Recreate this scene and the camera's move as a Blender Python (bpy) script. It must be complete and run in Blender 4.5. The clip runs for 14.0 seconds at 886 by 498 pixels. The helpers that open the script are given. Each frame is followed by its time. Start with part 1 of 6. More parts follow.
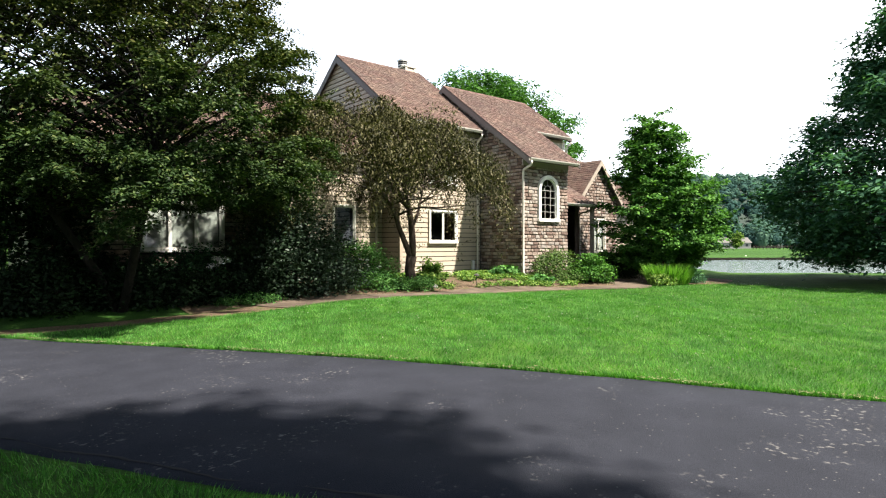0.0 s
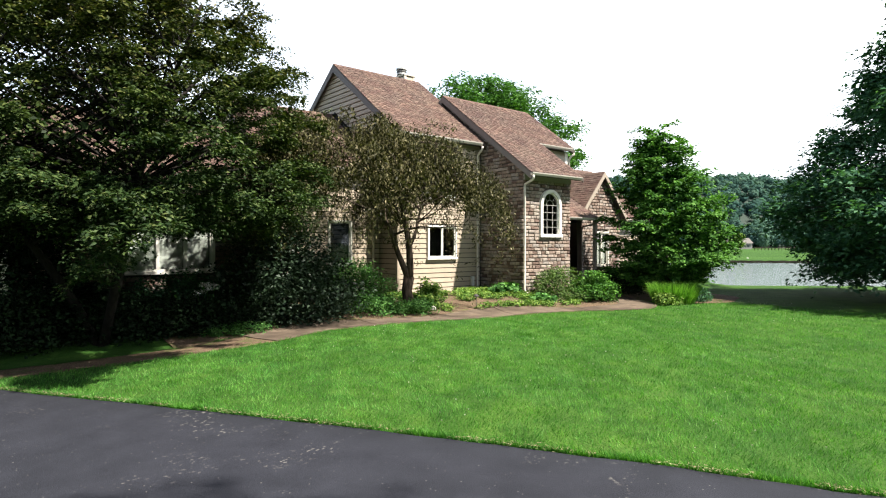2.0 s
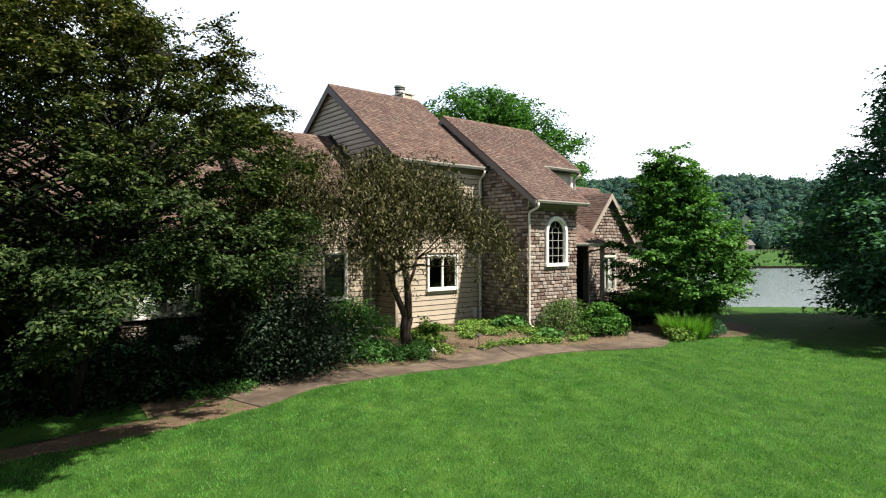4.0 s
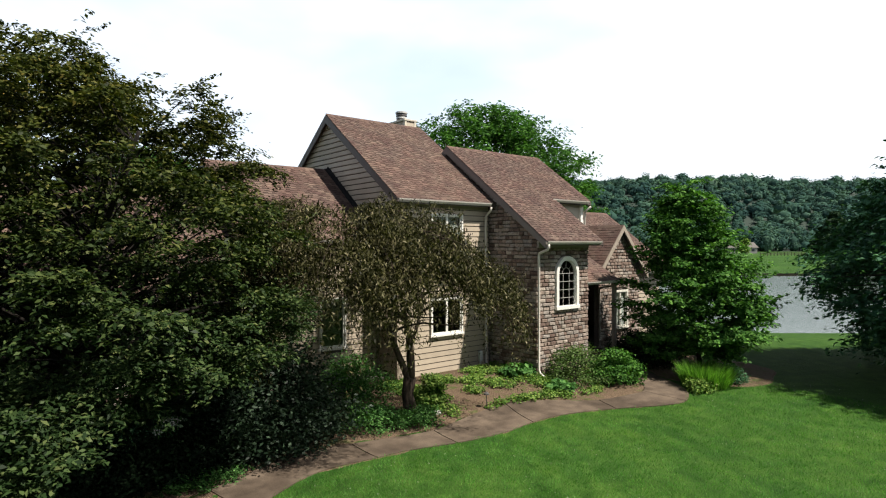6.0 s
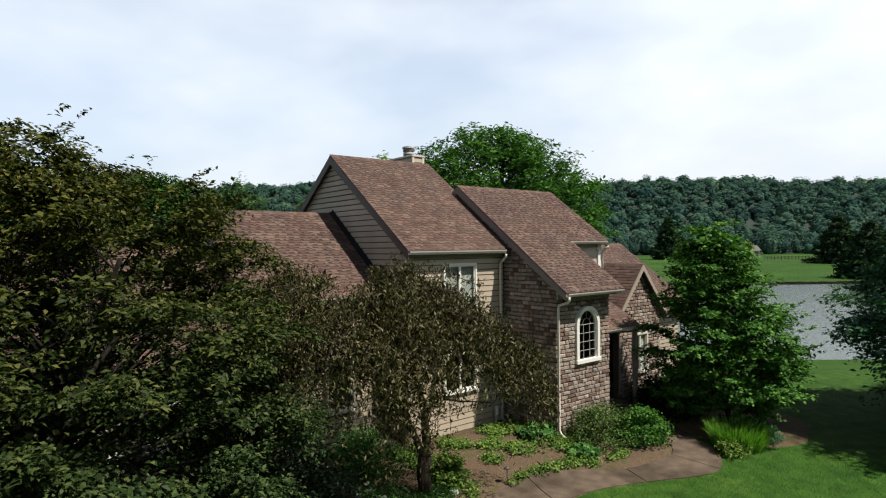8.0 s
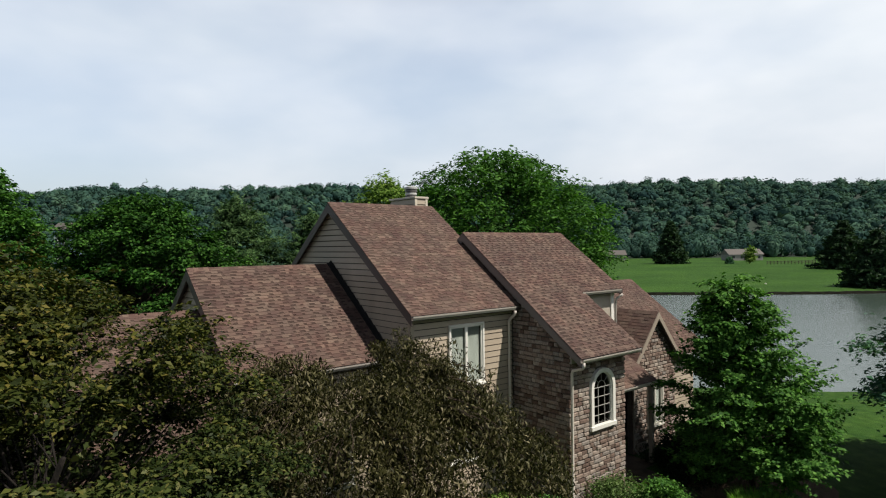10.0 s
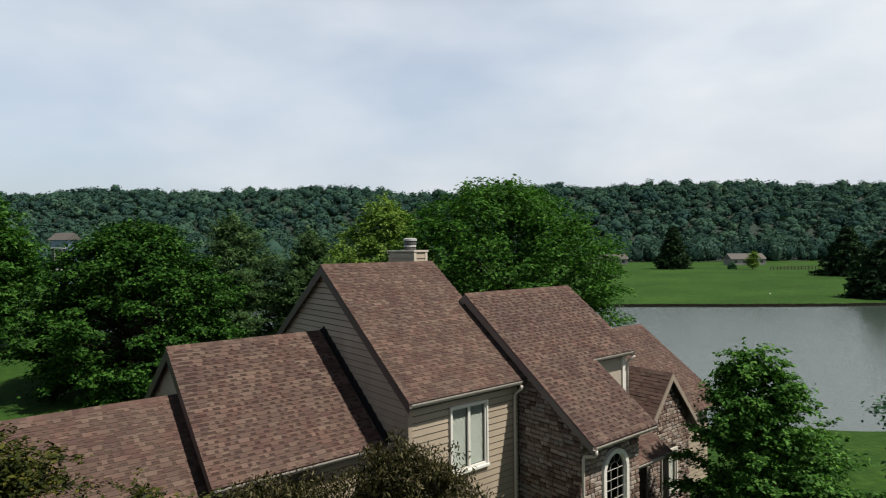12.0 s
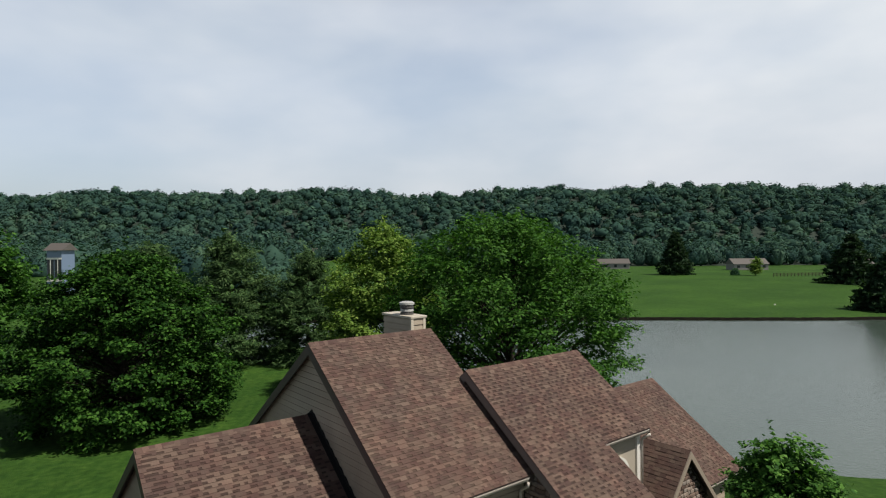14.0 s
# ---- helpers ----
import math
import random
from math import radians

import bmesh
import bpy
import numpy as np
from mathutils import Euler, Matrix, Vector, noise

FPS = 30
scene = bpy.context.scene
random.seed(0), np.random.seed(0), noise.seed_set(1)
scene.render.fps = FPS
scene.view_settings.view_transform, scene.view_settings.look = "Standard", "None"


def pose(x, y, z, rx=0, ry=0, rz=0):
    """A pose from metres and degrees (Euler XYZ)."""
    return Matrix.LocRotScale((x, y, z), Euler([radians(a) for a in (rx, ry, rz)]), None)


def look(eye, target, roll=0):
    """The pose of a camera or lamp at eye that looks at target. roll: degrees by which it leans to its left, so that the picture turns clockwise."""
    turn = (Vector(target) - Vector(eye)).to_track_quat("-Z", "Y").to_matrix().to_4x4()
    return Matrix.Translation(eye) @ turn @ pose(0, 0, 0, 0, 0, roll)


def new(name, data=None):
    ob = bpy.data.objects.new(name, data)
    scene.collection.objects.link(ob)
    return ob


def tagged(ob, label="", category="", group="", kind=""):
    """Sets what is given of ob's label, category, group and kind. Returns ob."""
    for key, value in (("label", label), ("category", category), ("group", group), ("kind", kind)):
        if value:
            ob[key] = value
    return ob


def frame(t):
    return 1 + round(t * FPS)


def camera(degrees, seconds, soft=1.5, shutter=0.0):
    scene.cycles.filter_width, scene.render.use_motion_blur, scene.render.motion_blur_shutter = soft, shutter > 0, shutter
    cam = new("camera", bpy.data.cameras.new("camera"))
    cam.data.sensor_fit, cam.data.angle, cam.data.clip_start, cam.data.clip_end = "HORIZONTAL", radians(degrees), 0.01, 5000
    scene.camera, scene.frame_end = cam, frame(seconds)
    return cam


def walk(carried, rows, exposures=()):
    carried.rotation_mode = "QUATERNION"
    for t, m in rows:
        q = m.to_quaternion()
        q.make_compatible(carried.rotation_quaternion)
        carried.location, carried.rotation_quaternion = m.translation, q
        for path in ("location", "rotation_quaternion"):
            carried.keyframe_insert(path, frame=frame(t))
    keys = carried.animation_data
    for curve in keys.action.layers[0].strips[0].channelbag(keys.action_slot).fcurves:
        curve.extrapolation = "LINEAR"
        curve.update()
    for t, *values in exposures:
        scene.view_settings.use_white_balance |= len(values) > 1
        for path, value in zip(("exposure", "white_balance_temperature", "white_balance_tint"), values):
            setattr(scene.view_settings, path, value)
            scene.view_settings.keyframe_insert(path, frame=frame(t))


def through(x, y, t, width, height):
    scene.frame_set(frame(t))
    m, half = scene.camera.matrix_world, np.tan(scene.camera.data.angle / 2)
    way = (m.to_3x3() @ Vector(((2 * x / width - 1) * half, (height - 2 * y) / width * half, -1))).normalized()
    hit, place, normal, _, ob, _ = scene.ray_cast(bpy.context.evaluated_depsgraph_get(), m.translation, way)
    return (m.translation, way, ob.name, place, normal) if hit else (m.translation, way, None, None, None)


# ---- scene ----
cam = camera(73.4, 14.0, soft=1.15)
PATH = [
    (0, (-17.221, -15.922, 1.039), (-15.948, -14.38, 1.026), -0.1),
    (0.5, (-17.11, -15.85, 1.162), (-15.838, -14.307, 1.146), -0.0),
    (1, (-16.97, -15.724, 1.347), (-15.696, -14.182, 1.328), 0.1),
    (1.5, (-16.854, -15.614, 1.524), (-15.583, -14.071, 1.506), 0.1),
    (2, (-16.753, -15.457, 1.736), (-15.481, -13.913, 1.717), 0.1),
    (2.5, (-16.606, -15.269, 1.977), (-15.335, -13.725, 1.958), 0.1),
    (3, (-16.415, -15.057, 2.231), (-15.145, -13.512, 2.214), -0.1),
    (5.5, (-15.497, -13.847, 3.944), (-14.228, -12.301, 3.926), -0.0),
    (6, (-15.329, -13.574, 4.332), (-14.062, -12.026, 4.314), -0.1),
    (6.5, (-15.176, -13.277, 4.723), (-13.909, -11.729, 4.706), -0.2),
    (7, (-15.053, -12.959, 5.101), (-13.787, -11.411, 5.088), -0.3),
    (7.5, (-14.937, -12.65, 5.532), (-13.671, -11.102, 5.519), -0.4),
    (8, (-14.857, -12.396, 5.945), (-13.593, -10.847, 5.936), -0.6),
    (8.5, (-14.744, -12.133, 6.388), (-13.48, -10.584, 6.379), -0.5),
    (9, (-14.528, -11.806, 6.817), (-13.264, -10.255, 6.809), -0.6),
    (11.5, (-13.568, -10.665, 9.334), (-12.307, -9.113, 9.325), -0.6),
    (12, (-13.281, -10.308, 9.862), (-12.021, -8.755, 9.854), -0.6),
    (12.5, (-12.999, -9.974, 10.428), (-11.739, -8.421, 10.42), -0.6),
    (13, (-12.745, -9.659, 10.971), (-11.486, -8.106, 10.962), -0.5),
    (13.5, (-12.454, -9.348, 11.553), (-11.195, -7.794, 11.543), -0.5),
    (14, (-12.183, -9.066, 12.119), (-10.925, -7.511, 12.111), -0.5),
]
EXPOSURES = [(0.0, 1.74), (3.0, 1.42), (5.5, 0.86), (7.5, 0.46), (9.0, 0.26), (11.5, 0.07), (14.0, -0.04)]
walk(cam, [(t, look(eye, target, roll)) for t, eye, target, roll in PATH], EXPOSURES)

# ---------------------------------------------------------------- light
SUN_DIR = Vector((0.250, -0.500, 0.830)).normalized()
sun = new("sun", bpy.data.lights.new("sun", "SUN"))
sun.data.energy, sun.data.angle, sun.data.color = 5.0, radians(1.3), (1.0, 0.94, 0.85)
sun.matrix_world = look((0, 0, 60), Vector((0, 0, 60)) - SUN_DIR)
world = bpy.data.worlds.new("world")
scene.world = world
world.use_nodes = True


def sky_nodes():
    nt = world.node_tree
    n, l = nt.nodes, nt.links
    bg = n["Background"]
    sky = n.new("ShaderNodeTexSky")
    sky.sky_type, sky.sun_disc = "NISHITA", False
    sky.sun_elevation = math.asin(SUN_DIR.z)
    sky.sun_rotation = math.atan2(SUN_DIR.x, SUN_DIR.y)
    sky.air_density, sky.dust_density = 1.0, 2.0
    co = n.new("ShaderNodeTexCoord")
    mp = n.new("ShaderNodeMapping")
    mp.inputs["Scale"].default_value = (1.2, 1.2, 2.8)
    l.new(co.outputs["Generated"], mp.inputs["Vector"])
    nz = n.new("ShaderNodeTexNoise")
    nz.inputs["Scale"].default_value, nz.inputs["Detail"].default_value = 2.0, 3.5
    l.new(mp.outputs["Vector"], nz.inputs["Vector"])
    rp = n.new("ShaderNodeValToRGB")
    rp.color_ramp.elements[0].position, rp.color_ramp.elements[1].position = 0.30, 0.66
    rp.color_ramp.elements[0].color, rp.color_ramp.elements[1].color = (0.52, 0.52, 0.52, 1), (0.96, 0.95, 0.95, 1)
    # the veil is thicker towards the sun's side
    dt = n.new("ShaderNodeVectorMath")
    dt.operation = "DOT_PRODUCT"
    dt.inputs[1].default_value = (0.30, -0.17, -0.12)
    l.new(co.outputs["Generated"], dt.inputs[0])
    ad = n.new("ShaderNodeMath")
    ad.operation = "ADD"
    l.new(nz.outputs["Fac"], ad.inputs[0])
    l.new(dt.outputs["Value"], ad.inputs[1])
    l.new(ad.outputs["Value"], rp.inputs["Fac"])
    sc = n.new("ShaderNodeVectorMath")
    sc.operation = "SCALE"
    sc.inputs["Scale"].default_value = SKY_BLUE
    l.new(sky.outputs["Color"], sc.inputs[0])
    nz2 = n.new("ShaderNodeTexNoise")
    nz2.inputs["Scale"].default_value, nz2.inputs["Detail"].default_value = 3.2, 4.0
    l.new(mp.outputs["Vector"], nz2.inputs["Vector"])
    cl = n.new("ShaderNodeValToRGB")
    cl.color_ramp.elements[0].position, cl.color_ramp.elements[1].position = 0.32, 0.66
    cl.color_ramp.elements[0].color, cl.color_ramp.elements[1].color = (*CLOUD_DARK, 1), (*CLOUD_LIGHT, 1)
    l.new(nz2.outputs["Fac"], cl.inputs["Fac"])
    mix = n.new("ShaderNodeMix")
    mix.data_type = "RGBA"
    l.new(rp.outputs["Color"], mix.inputs["Factor"])
    l.new(sc.outputs["Vector"], mix.inputs[6])
    l.new(cl.outputs["Color"], mix.inputs[7])
    # the haze is brightest low down and thins towards the zenith
    sep = n.new("ShaderNodeSeparateXYZ")
    l.new(co.outputs["Generated"], sep.inputs["Vector"])
    hz = n.new("ShaderNodeValToRGB")
    hz.color_ramp.elements[0].position, hz.color_ramp.elements[1].position = 0.37, 0.64
    hz.color_ramp.elements[0].color, hz.color_ramp.elements[1].color = (1, 1, 1, 1), (0.04, 0.06, 0.10, 1)
    low = hz.color_ramp.elements.new(0.0)
    low.color = (0.80, 0.81, 0.84, 1)
    mid = hz.color_ramp.elements.new(0.26)
    mid.color = (1, 1, 1, 1)
    l.new(sep.outputs["Z"], hz.inputs["Fac"])
    thin = n.new("ShaderNodeMix")
    thin.data_type, thin.blend_type = "RGBA", "MULTIPLY"
    thin.inputs["Factor"].default_value = 1.0
    l.new(mix.outputs[2], thin.inputs[6])
    l.new(hz.outputs["Color"], thin.inputs[7])
    l.new(thin.outputs[2], bg.inputs["Color"])
    bg.inputs["Strength"].default_value = 0.80


SKY_BLUE = 0.185
CLOUD_DARK, CLOUD_LIGHT = (0.86, 0.935, 1.01), (1.045, 1.085, 1.125)
sky_nodes()

# ---------------------------------------------------------------- materials


class Mat:
    """A small builder of node materials."""

    def __init__(self, name, rough=0.7, metal=0.0, spec=0.5):
        self.m = bpy.data.materials.new(name)
        self.m.use_nodes = True
        self.n, self.l = self.m.node_tree.nodes, self.m.node_tree.links
        self.b = self.n["Principled BSDF"]
        self.b.inputs["Roughness"].default_value = rough
        self.b.inputs["Metallic"].default_value = metal
        self.b.inputs["Specular IOR Level"].default_value = spec
        self.co = self.n.new("ShaderNodeTexCoord")

    def noise(self, scale, detail=4.0, rough=0.55, stretch=(1, 1, 1), space="Object"):
        mp = self.n.new("ShaderNodeMapping")
        mp.inputs["Scale"].default_value = stretch
        self.l.new(self.co.outputs[space], mp.inputs["Vector"])
        t = self.n.new("ShaderNodeTexNoise")
        t.inputs["Scale"].default_value = scale
        t.inputs["Detail"].default_value = detail
        t.inputs["Roughness"].default_value = rough
        self.l.new(mp.outputs["Vector"], t.inputs["Vector"])
        return t.outputs["Fac"]

    def world_noise(self, scale, detail=4.0, stretch=(1, 1, 1)):
        g = self.n.new("ShaderNodeNewGeometry")
        mp = self.n.new("ShaderNodeMapping")
        mp.inputs["Scale"].default_value = stretch
        self.l.new(g.outputs["Position"], mp.inputs["Vector"])
        t = self.n.new("ShaderNodeTexNoise")
        t.inputs["Scale"].default_value = scale
        t.inputs["Detail"].default_value = detail
        self.l.new(mp.outputs["Vector"], t.inputs["Vector"])
        return t.outputs["Fac"]

    def island(self):
        return self.n.new("ShaderNodeNewGeometry").outputs["Random Per Island"]

    def object_random(self):
        return self.n.new("ShaderNodeObjectInfo").outputs["Random"]

    def ramp(self, fac, stops):
        r = self.n.new("ShaderNodeValToRGB")
        el = r.color_ramp.elements
        while len(el) < len(stops):
            el.new(0.5)
        for e, (p, c) in zip(el, stops):
            e.position, e.color = p, (*c, 1)
        self.l.new(fac, r.inputs["Fac"])
        return r.outputs["Color"]

    def mix(self, fac, a, b, mode="MIX"):
        x = self.n.new("ShaderNodeMix")
        x.data_type, x.blend_type = "RGBA", mode
        for i, v in ((0, fac), (6, a), (7, b)):
            if isinstance(v, (int, float)):
                x.inputs[i].default_value = v
            elif isinstance(v, tuple):
                x.inputs[i].default_value = (*v, 1)
            else:
                self.l.new(v, x.inputs[i])
        return x.outputs[2]

    def color(self, c):
        if isinstance(c, tuple):
            self.b.inputs["Base Color"].default_value = (*c, 1)
        else:
            self.l.new(c, self.b.inputs["Base Color"])
        return self

    def bump(self, fac, strength=0.3, distance=0.01):
        x = self.n.new("ShaderNodeBump")
        x.inputs["Strength"].default_value, x.inputs["Distance"].default_value = strength, distance
        self.l.new(fac, x.inputs["Height"])
        self.l.new(x.outputs["Normal"], self.b.inputs["Normal"])
        return self

    def rough(self, fac, lo, hi):
        x = self.n.new("ShaderNodeMapRange")
        x.inputs["To Min"].default_value, x.inputs["To Max"].default_value = lo, hi
        self.l.new(fac, x.inputs["Value"])
        self.l.new(x.outputs["Result"], self.b.inputs["Roughness"])
        return self

    def leafy(self, through_color, amount):
        """Lets some light through, as leaves do."""
        t = self.n.new("ShaderNodeBsdfTranslucent")
        if isinstance(through_color, tuple):
            t.inputs["Color"].default_value = (*through_color, 1)
        else:
            self.l.new(through_color, t.inputs["Color"])
        x = self.n.new("ShaderNodeMixShader")
        x.inputs["Fac"].default_value = amount
        self.l.new(self.b.outputs["BSDF"], x.inputs[1])
        self.l.new(t.outputs["BSDF"], x.inputs[2])
        self.l.new(x.outputs["Shader"], self.n["Material Output"].inputs["Surface"])
        return self


def painted(name, c, var=0.12, rough=0.55, scale=9.0):
    m = Mat(name, rough)
    d = tuple(v * (1 - var) for v in c)
    w = tuple(min(1, v * (1 + var * 0.6)) for v in c)
    f = m.noise(scale, 5, stretch=(1, 1, 0.35))
    fine = m.noise(90, 3)
    m.color(m.mix(m.mix(0.35, f, fine), d, w))
    m.bump(fine, 0.12, 0.003)
    return m.m


def mow_stripes(m, col):
    """Faint bands left by the mower."""
    w = m.n.new("ShaderNodeTexWave")
    w.inputs["Scale"].default_value, w.inputs["Distortion"].default_value, w.inputs["Detail"].default_value = 0.42, 1.4, 2.0
    w.inputs["Detail Scale"].default_value = 0.6
    gp = m.n.new("ShaderNodeNewGeometry")
    turn = m.n.new("ShaderNodeMapping")
    turn.inputs["Rotation"].default_value = (0, 0, 0.5)
    m.l.new(gp.outputs["Position"], turn.inputs["Vector"])
    m.l.new(turn.outputs["Vector"], w.inputs["Vector"])
    return m.mix(1.0, col, m.ramp(w.outputs["Fac"], [(0.2, (0.93, 0.95, 0.93)), (0.8, (1.04, 1.03, 1.0))]), "MULTIPLY")


def turf_patches(m, col):
    """Thicker and thinner, lusher and drier tufts of turf."""
    a = m.ramp(m.world_noise(3.2, 5), [(0.36, (0.80, 0.84, 0.81)), (0.64, (1.13, 1.09, 1.05))])
    b = m.ramp(m.world_noise(0.9, 3), [(0.35, (0.88, 0.93, 0.90)), (0.65, (1.10, 1.05, 1.0))])
    return m.mix(1.0, m.mix(1.0, col, a, "MULTIPLY"), b, "MULTIPLY")


def leaf_material(name, stops, spec=0.08, rough=0.6, through=0.26, mown=False, bronze=None):
    m = Mat(name, rough, spec=spec)
    # leaf tones differ; the spread is widened to imitate sun and shade contrast
    c = m.ramp(m.island(), [(p, tuple(v * (0.70 + 0.52 * p) for v in t)) for p, t in stops])
    big = m.world_noise(0.55, 3)
    c2 = m.mix(1.0, c, m.ramp(big, [(0.3, (0.72, 0.76, 0.74)), (0.72, (1.0, 1.0, 1.0))]), "MULTIPLY")
    if mown:
        c2 = turf_patches(m, mow_stripes(m, c2))
    if bronze:
        # the young growth of the upper crown is bronze
        sep, span, gp = m.n.new("ShaderNodeSeparateXYZ"), m.n.new("ShaderNodeMapRange"), m.n.new("ShaderNodeNewGeometry")
        m.l.new(gp.outputs["Position"], sep.inputs["Vector"])
        m.l.new(sep.outputs["Z"], span.inputs["Value"])
        span.inputs["From Min"].default_value, span.inputs["From Max"].default_value = 3.0, 6.5
        c2 = m.mix(span.outputs["Result"], c2, m.mix(1.0, c2, bronze, "MULTIPLY"))
    m.color(c2)
    m.leafy(m.mix(1.0, c2, (1.0, 1.25, 0.45), "MULTIPLY"), through)
    return m.m


def shingle_material(name, joined, k=1.0):
    m = Mat(name, 0.92, spec=0.25)
    f = m.island() if joined else m.object_random()
    tones = [(0.0, (0.078, 0.049, 0.042)), (0.35, (0.097, 0.063, 0.053)), (0.7, (0.114, 0.077, 0.062)), (1.0, (0.142, 0.098, 0.079))]
    c = m.ramp(f, [(p, tuple(v * k for v in t)) for p, t in tones])
    red = m.ramp(m.world_noise(2.1, 3), [(0.42, (1.04, 1.08, 1.06)), (0.62, (1.02, 0.95, 0.95))])
    c = m.mix(1.0, c, red, "MULTIPLY")
    stain = m.world_noise(0.9, 4, (1, 1, 0.4))
    c = m.mix(1.0, c, m.ramp(stain, [(0.3, (0.80, 0.80, 0.82)), (0.7, (1.08, 1.04, 1.0))]), "MULTIPLY")
    grit = m.world_noise(160, 2)
    c = m.mix(1.0, c, m.ramp(grit, [(0.3, (0.75, 0.75, 0.75)), (0.7, (1.2, 1.2, 1.2))]), "MULTIPLY")
    m.color(c).bump(grit, 0.5, 0.004)
    return m.m


def stone_material(name, joined):
    m = Mat(name, 0.9, spec=0.25)
    f = m.island() if joined else m.object_random()
    c = m.ramp(f, [(0.0, (0.115, 0.080, 0.065)), (0.22, (0.185, 0.132, 0.107)), (0.45, (0.265, 0.206, 0.168)),
                   (0.65, (0.320, 0.266, 0.222)), (0.85, (0.262, 0.236, 0.212)), (1.0, (0.400, 0.346, 0.290))])
    n1 = m.world_noise(14, 5)
    c = m.mix(1.0, c, m.ramp(n1, [(0.25, (0.62, 0.6, 0.6)), (0.7, (1.15, 1.12, 1.1))]), "MULTIPLY")
    m.color(c).bump(m.world_noise(32, 6), 0.7, 0.02)
    return m.m


SHINGLE, SHINGLE_J = shingle_material("shingle_tab", False, 1.10), shingle_material("shingle_tab_field", True, 1.10)
# Base colour holds the laminate's dark print and the shade between tabs.
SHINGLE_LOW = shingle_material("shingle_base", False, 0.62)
STONE, STONE_J = stone_material("field_stone", False), stone_material("field_stone_joined", True)


def mortar_material():
    m = Mat("mortar", 0.95)
    f = m.noise(25, 5)
    m.color(m.ramp(f, [(0.3, (0.055, 0.044, 0.037)), (0.7, (0.105, 0.088, 0.075))])).bump(f, 0.6, 0.01)
    return m.m


def siding_material(name="siding_paint"):
    m = Mat(name, 0.6)
    r = m.object_random()
    base = m.ramp(r, [(0.0, (0.370, 0.304, 0.230)), (1.0, (0.415, 0.343, 0.261))])
    grain = m.noise(14, 6, stretch=(0.35, 1, 5))
    dirt = m.world_noise(1.3, 4, (1, 1, 0.5))
    c = m.mix(1.0, base, m.ramp(dirt, [(0.3, (0.86, 0.86, 0.86)), (0.7, (1.04, 1.04, 1.03))]), "MULTIPLY")
    c = m.mix(0.12, c, m.ramp(grain, [(0.3, (0.20, 0.17, 0.12)), (0.7, (0.44, 0.38, 0.29))]))
    m.color(c).bump(grain, 0.25, 0.004)
    return m.m


MORTAR = mortar_material()
# Near-black core: shadow lines in the plank gaps are put into its colour.
SHEATH = painted("lap_shade_sheathing", (0.045, 0.038, 0.032), 0.2, 0.8)
SIDING = siding_material()
TRIM_WHITE = painted("white_trim_paint", (0.74, 0.72, 0.66), 0.10)
TRIM_BROWN = painted("taupe_trim_paint", (0.088, 0.068, 0.060), 0.15)
GUTTER = painted("gutter_enamel", (0.58, 0.53, 0.47), 0.12, 0.35)
CAP_METAL = painted("flue_cap_metal", (0.07, 0.065, 0.06), 0.3, 0.4)
CRACK = painted("crack_void", (0.002, 0.002, 0.002), 0.2, 0.9)
# Flashing made near-black: the wall's shade on the strip is in its colour.
FLASH = painted("step_flashing", (0.007, 0.006, 0.0055), 0.3, 1.0)
BLIND = painted("blind_slats", (0.64, 0.66, 0.60), 0.06, 0.5)
DOOR_RED = painted("front_door_paint", (0.10, 0.03, 0.022), 0.2, 0.45)


def glass_material():
    m = bpy.data.materials.new("window_glass")
    m.use_nodes = True
    n, l = m.node_tree.nodes, m.node_tree.links
    n.remove(n["Principled BSDF"])
    tr, gl, mx, fr = (n.new("ShaderNode" + k) for k in ("BsdfTransparent", "BsdfGlossy", "MixShader", "Fresnel"))
    tr.inputs["Color"].default_value = (0.72, 0.77, 0.76, 1)
    gl.inputs["Roughness"].default_value = 0.03
    fr.inputs["IOR"].default_value = 1.55
    l.new(fr.outputs["Fac"], mx.inputs["Fac"])
    l.new(tr.outputs["BSDF"], mx.inputs[1])
    l.new(gl.outputs["BSDF"], mx.inputs[2])
    l.new(mx.outputs["Shader"], n["Material Output"].inputs["Surface"])
    return m


GLASS = glass_material()


def bark_material(name, a, b):
    m = Mat(name, 0.95, spec=0.2)
    f = m.world_noise(16, 6, (1, 1, 0.25))
    m.color(m.ramp(f, [(0.3, a), (0.7, b)])).bump(f, 0.9, 0.03)
    return m.m


BARK = bark_material("bark", (0.0193, 0.0154, 0.0121), (0.0660, 0.0550, 0.0440))
# Darker copy of BARK: shade under the crabapple crowns is in its colour.
BARK_SHADED = bark_material("shaded_bark", (0.006, 0.005, 0.004), (0.021, 0.017, 0.014))
BARK_BROWN = bark_material("smooth_bark", (0.020, 0.015, 0.012), (0.085, 0.062, 0.046))


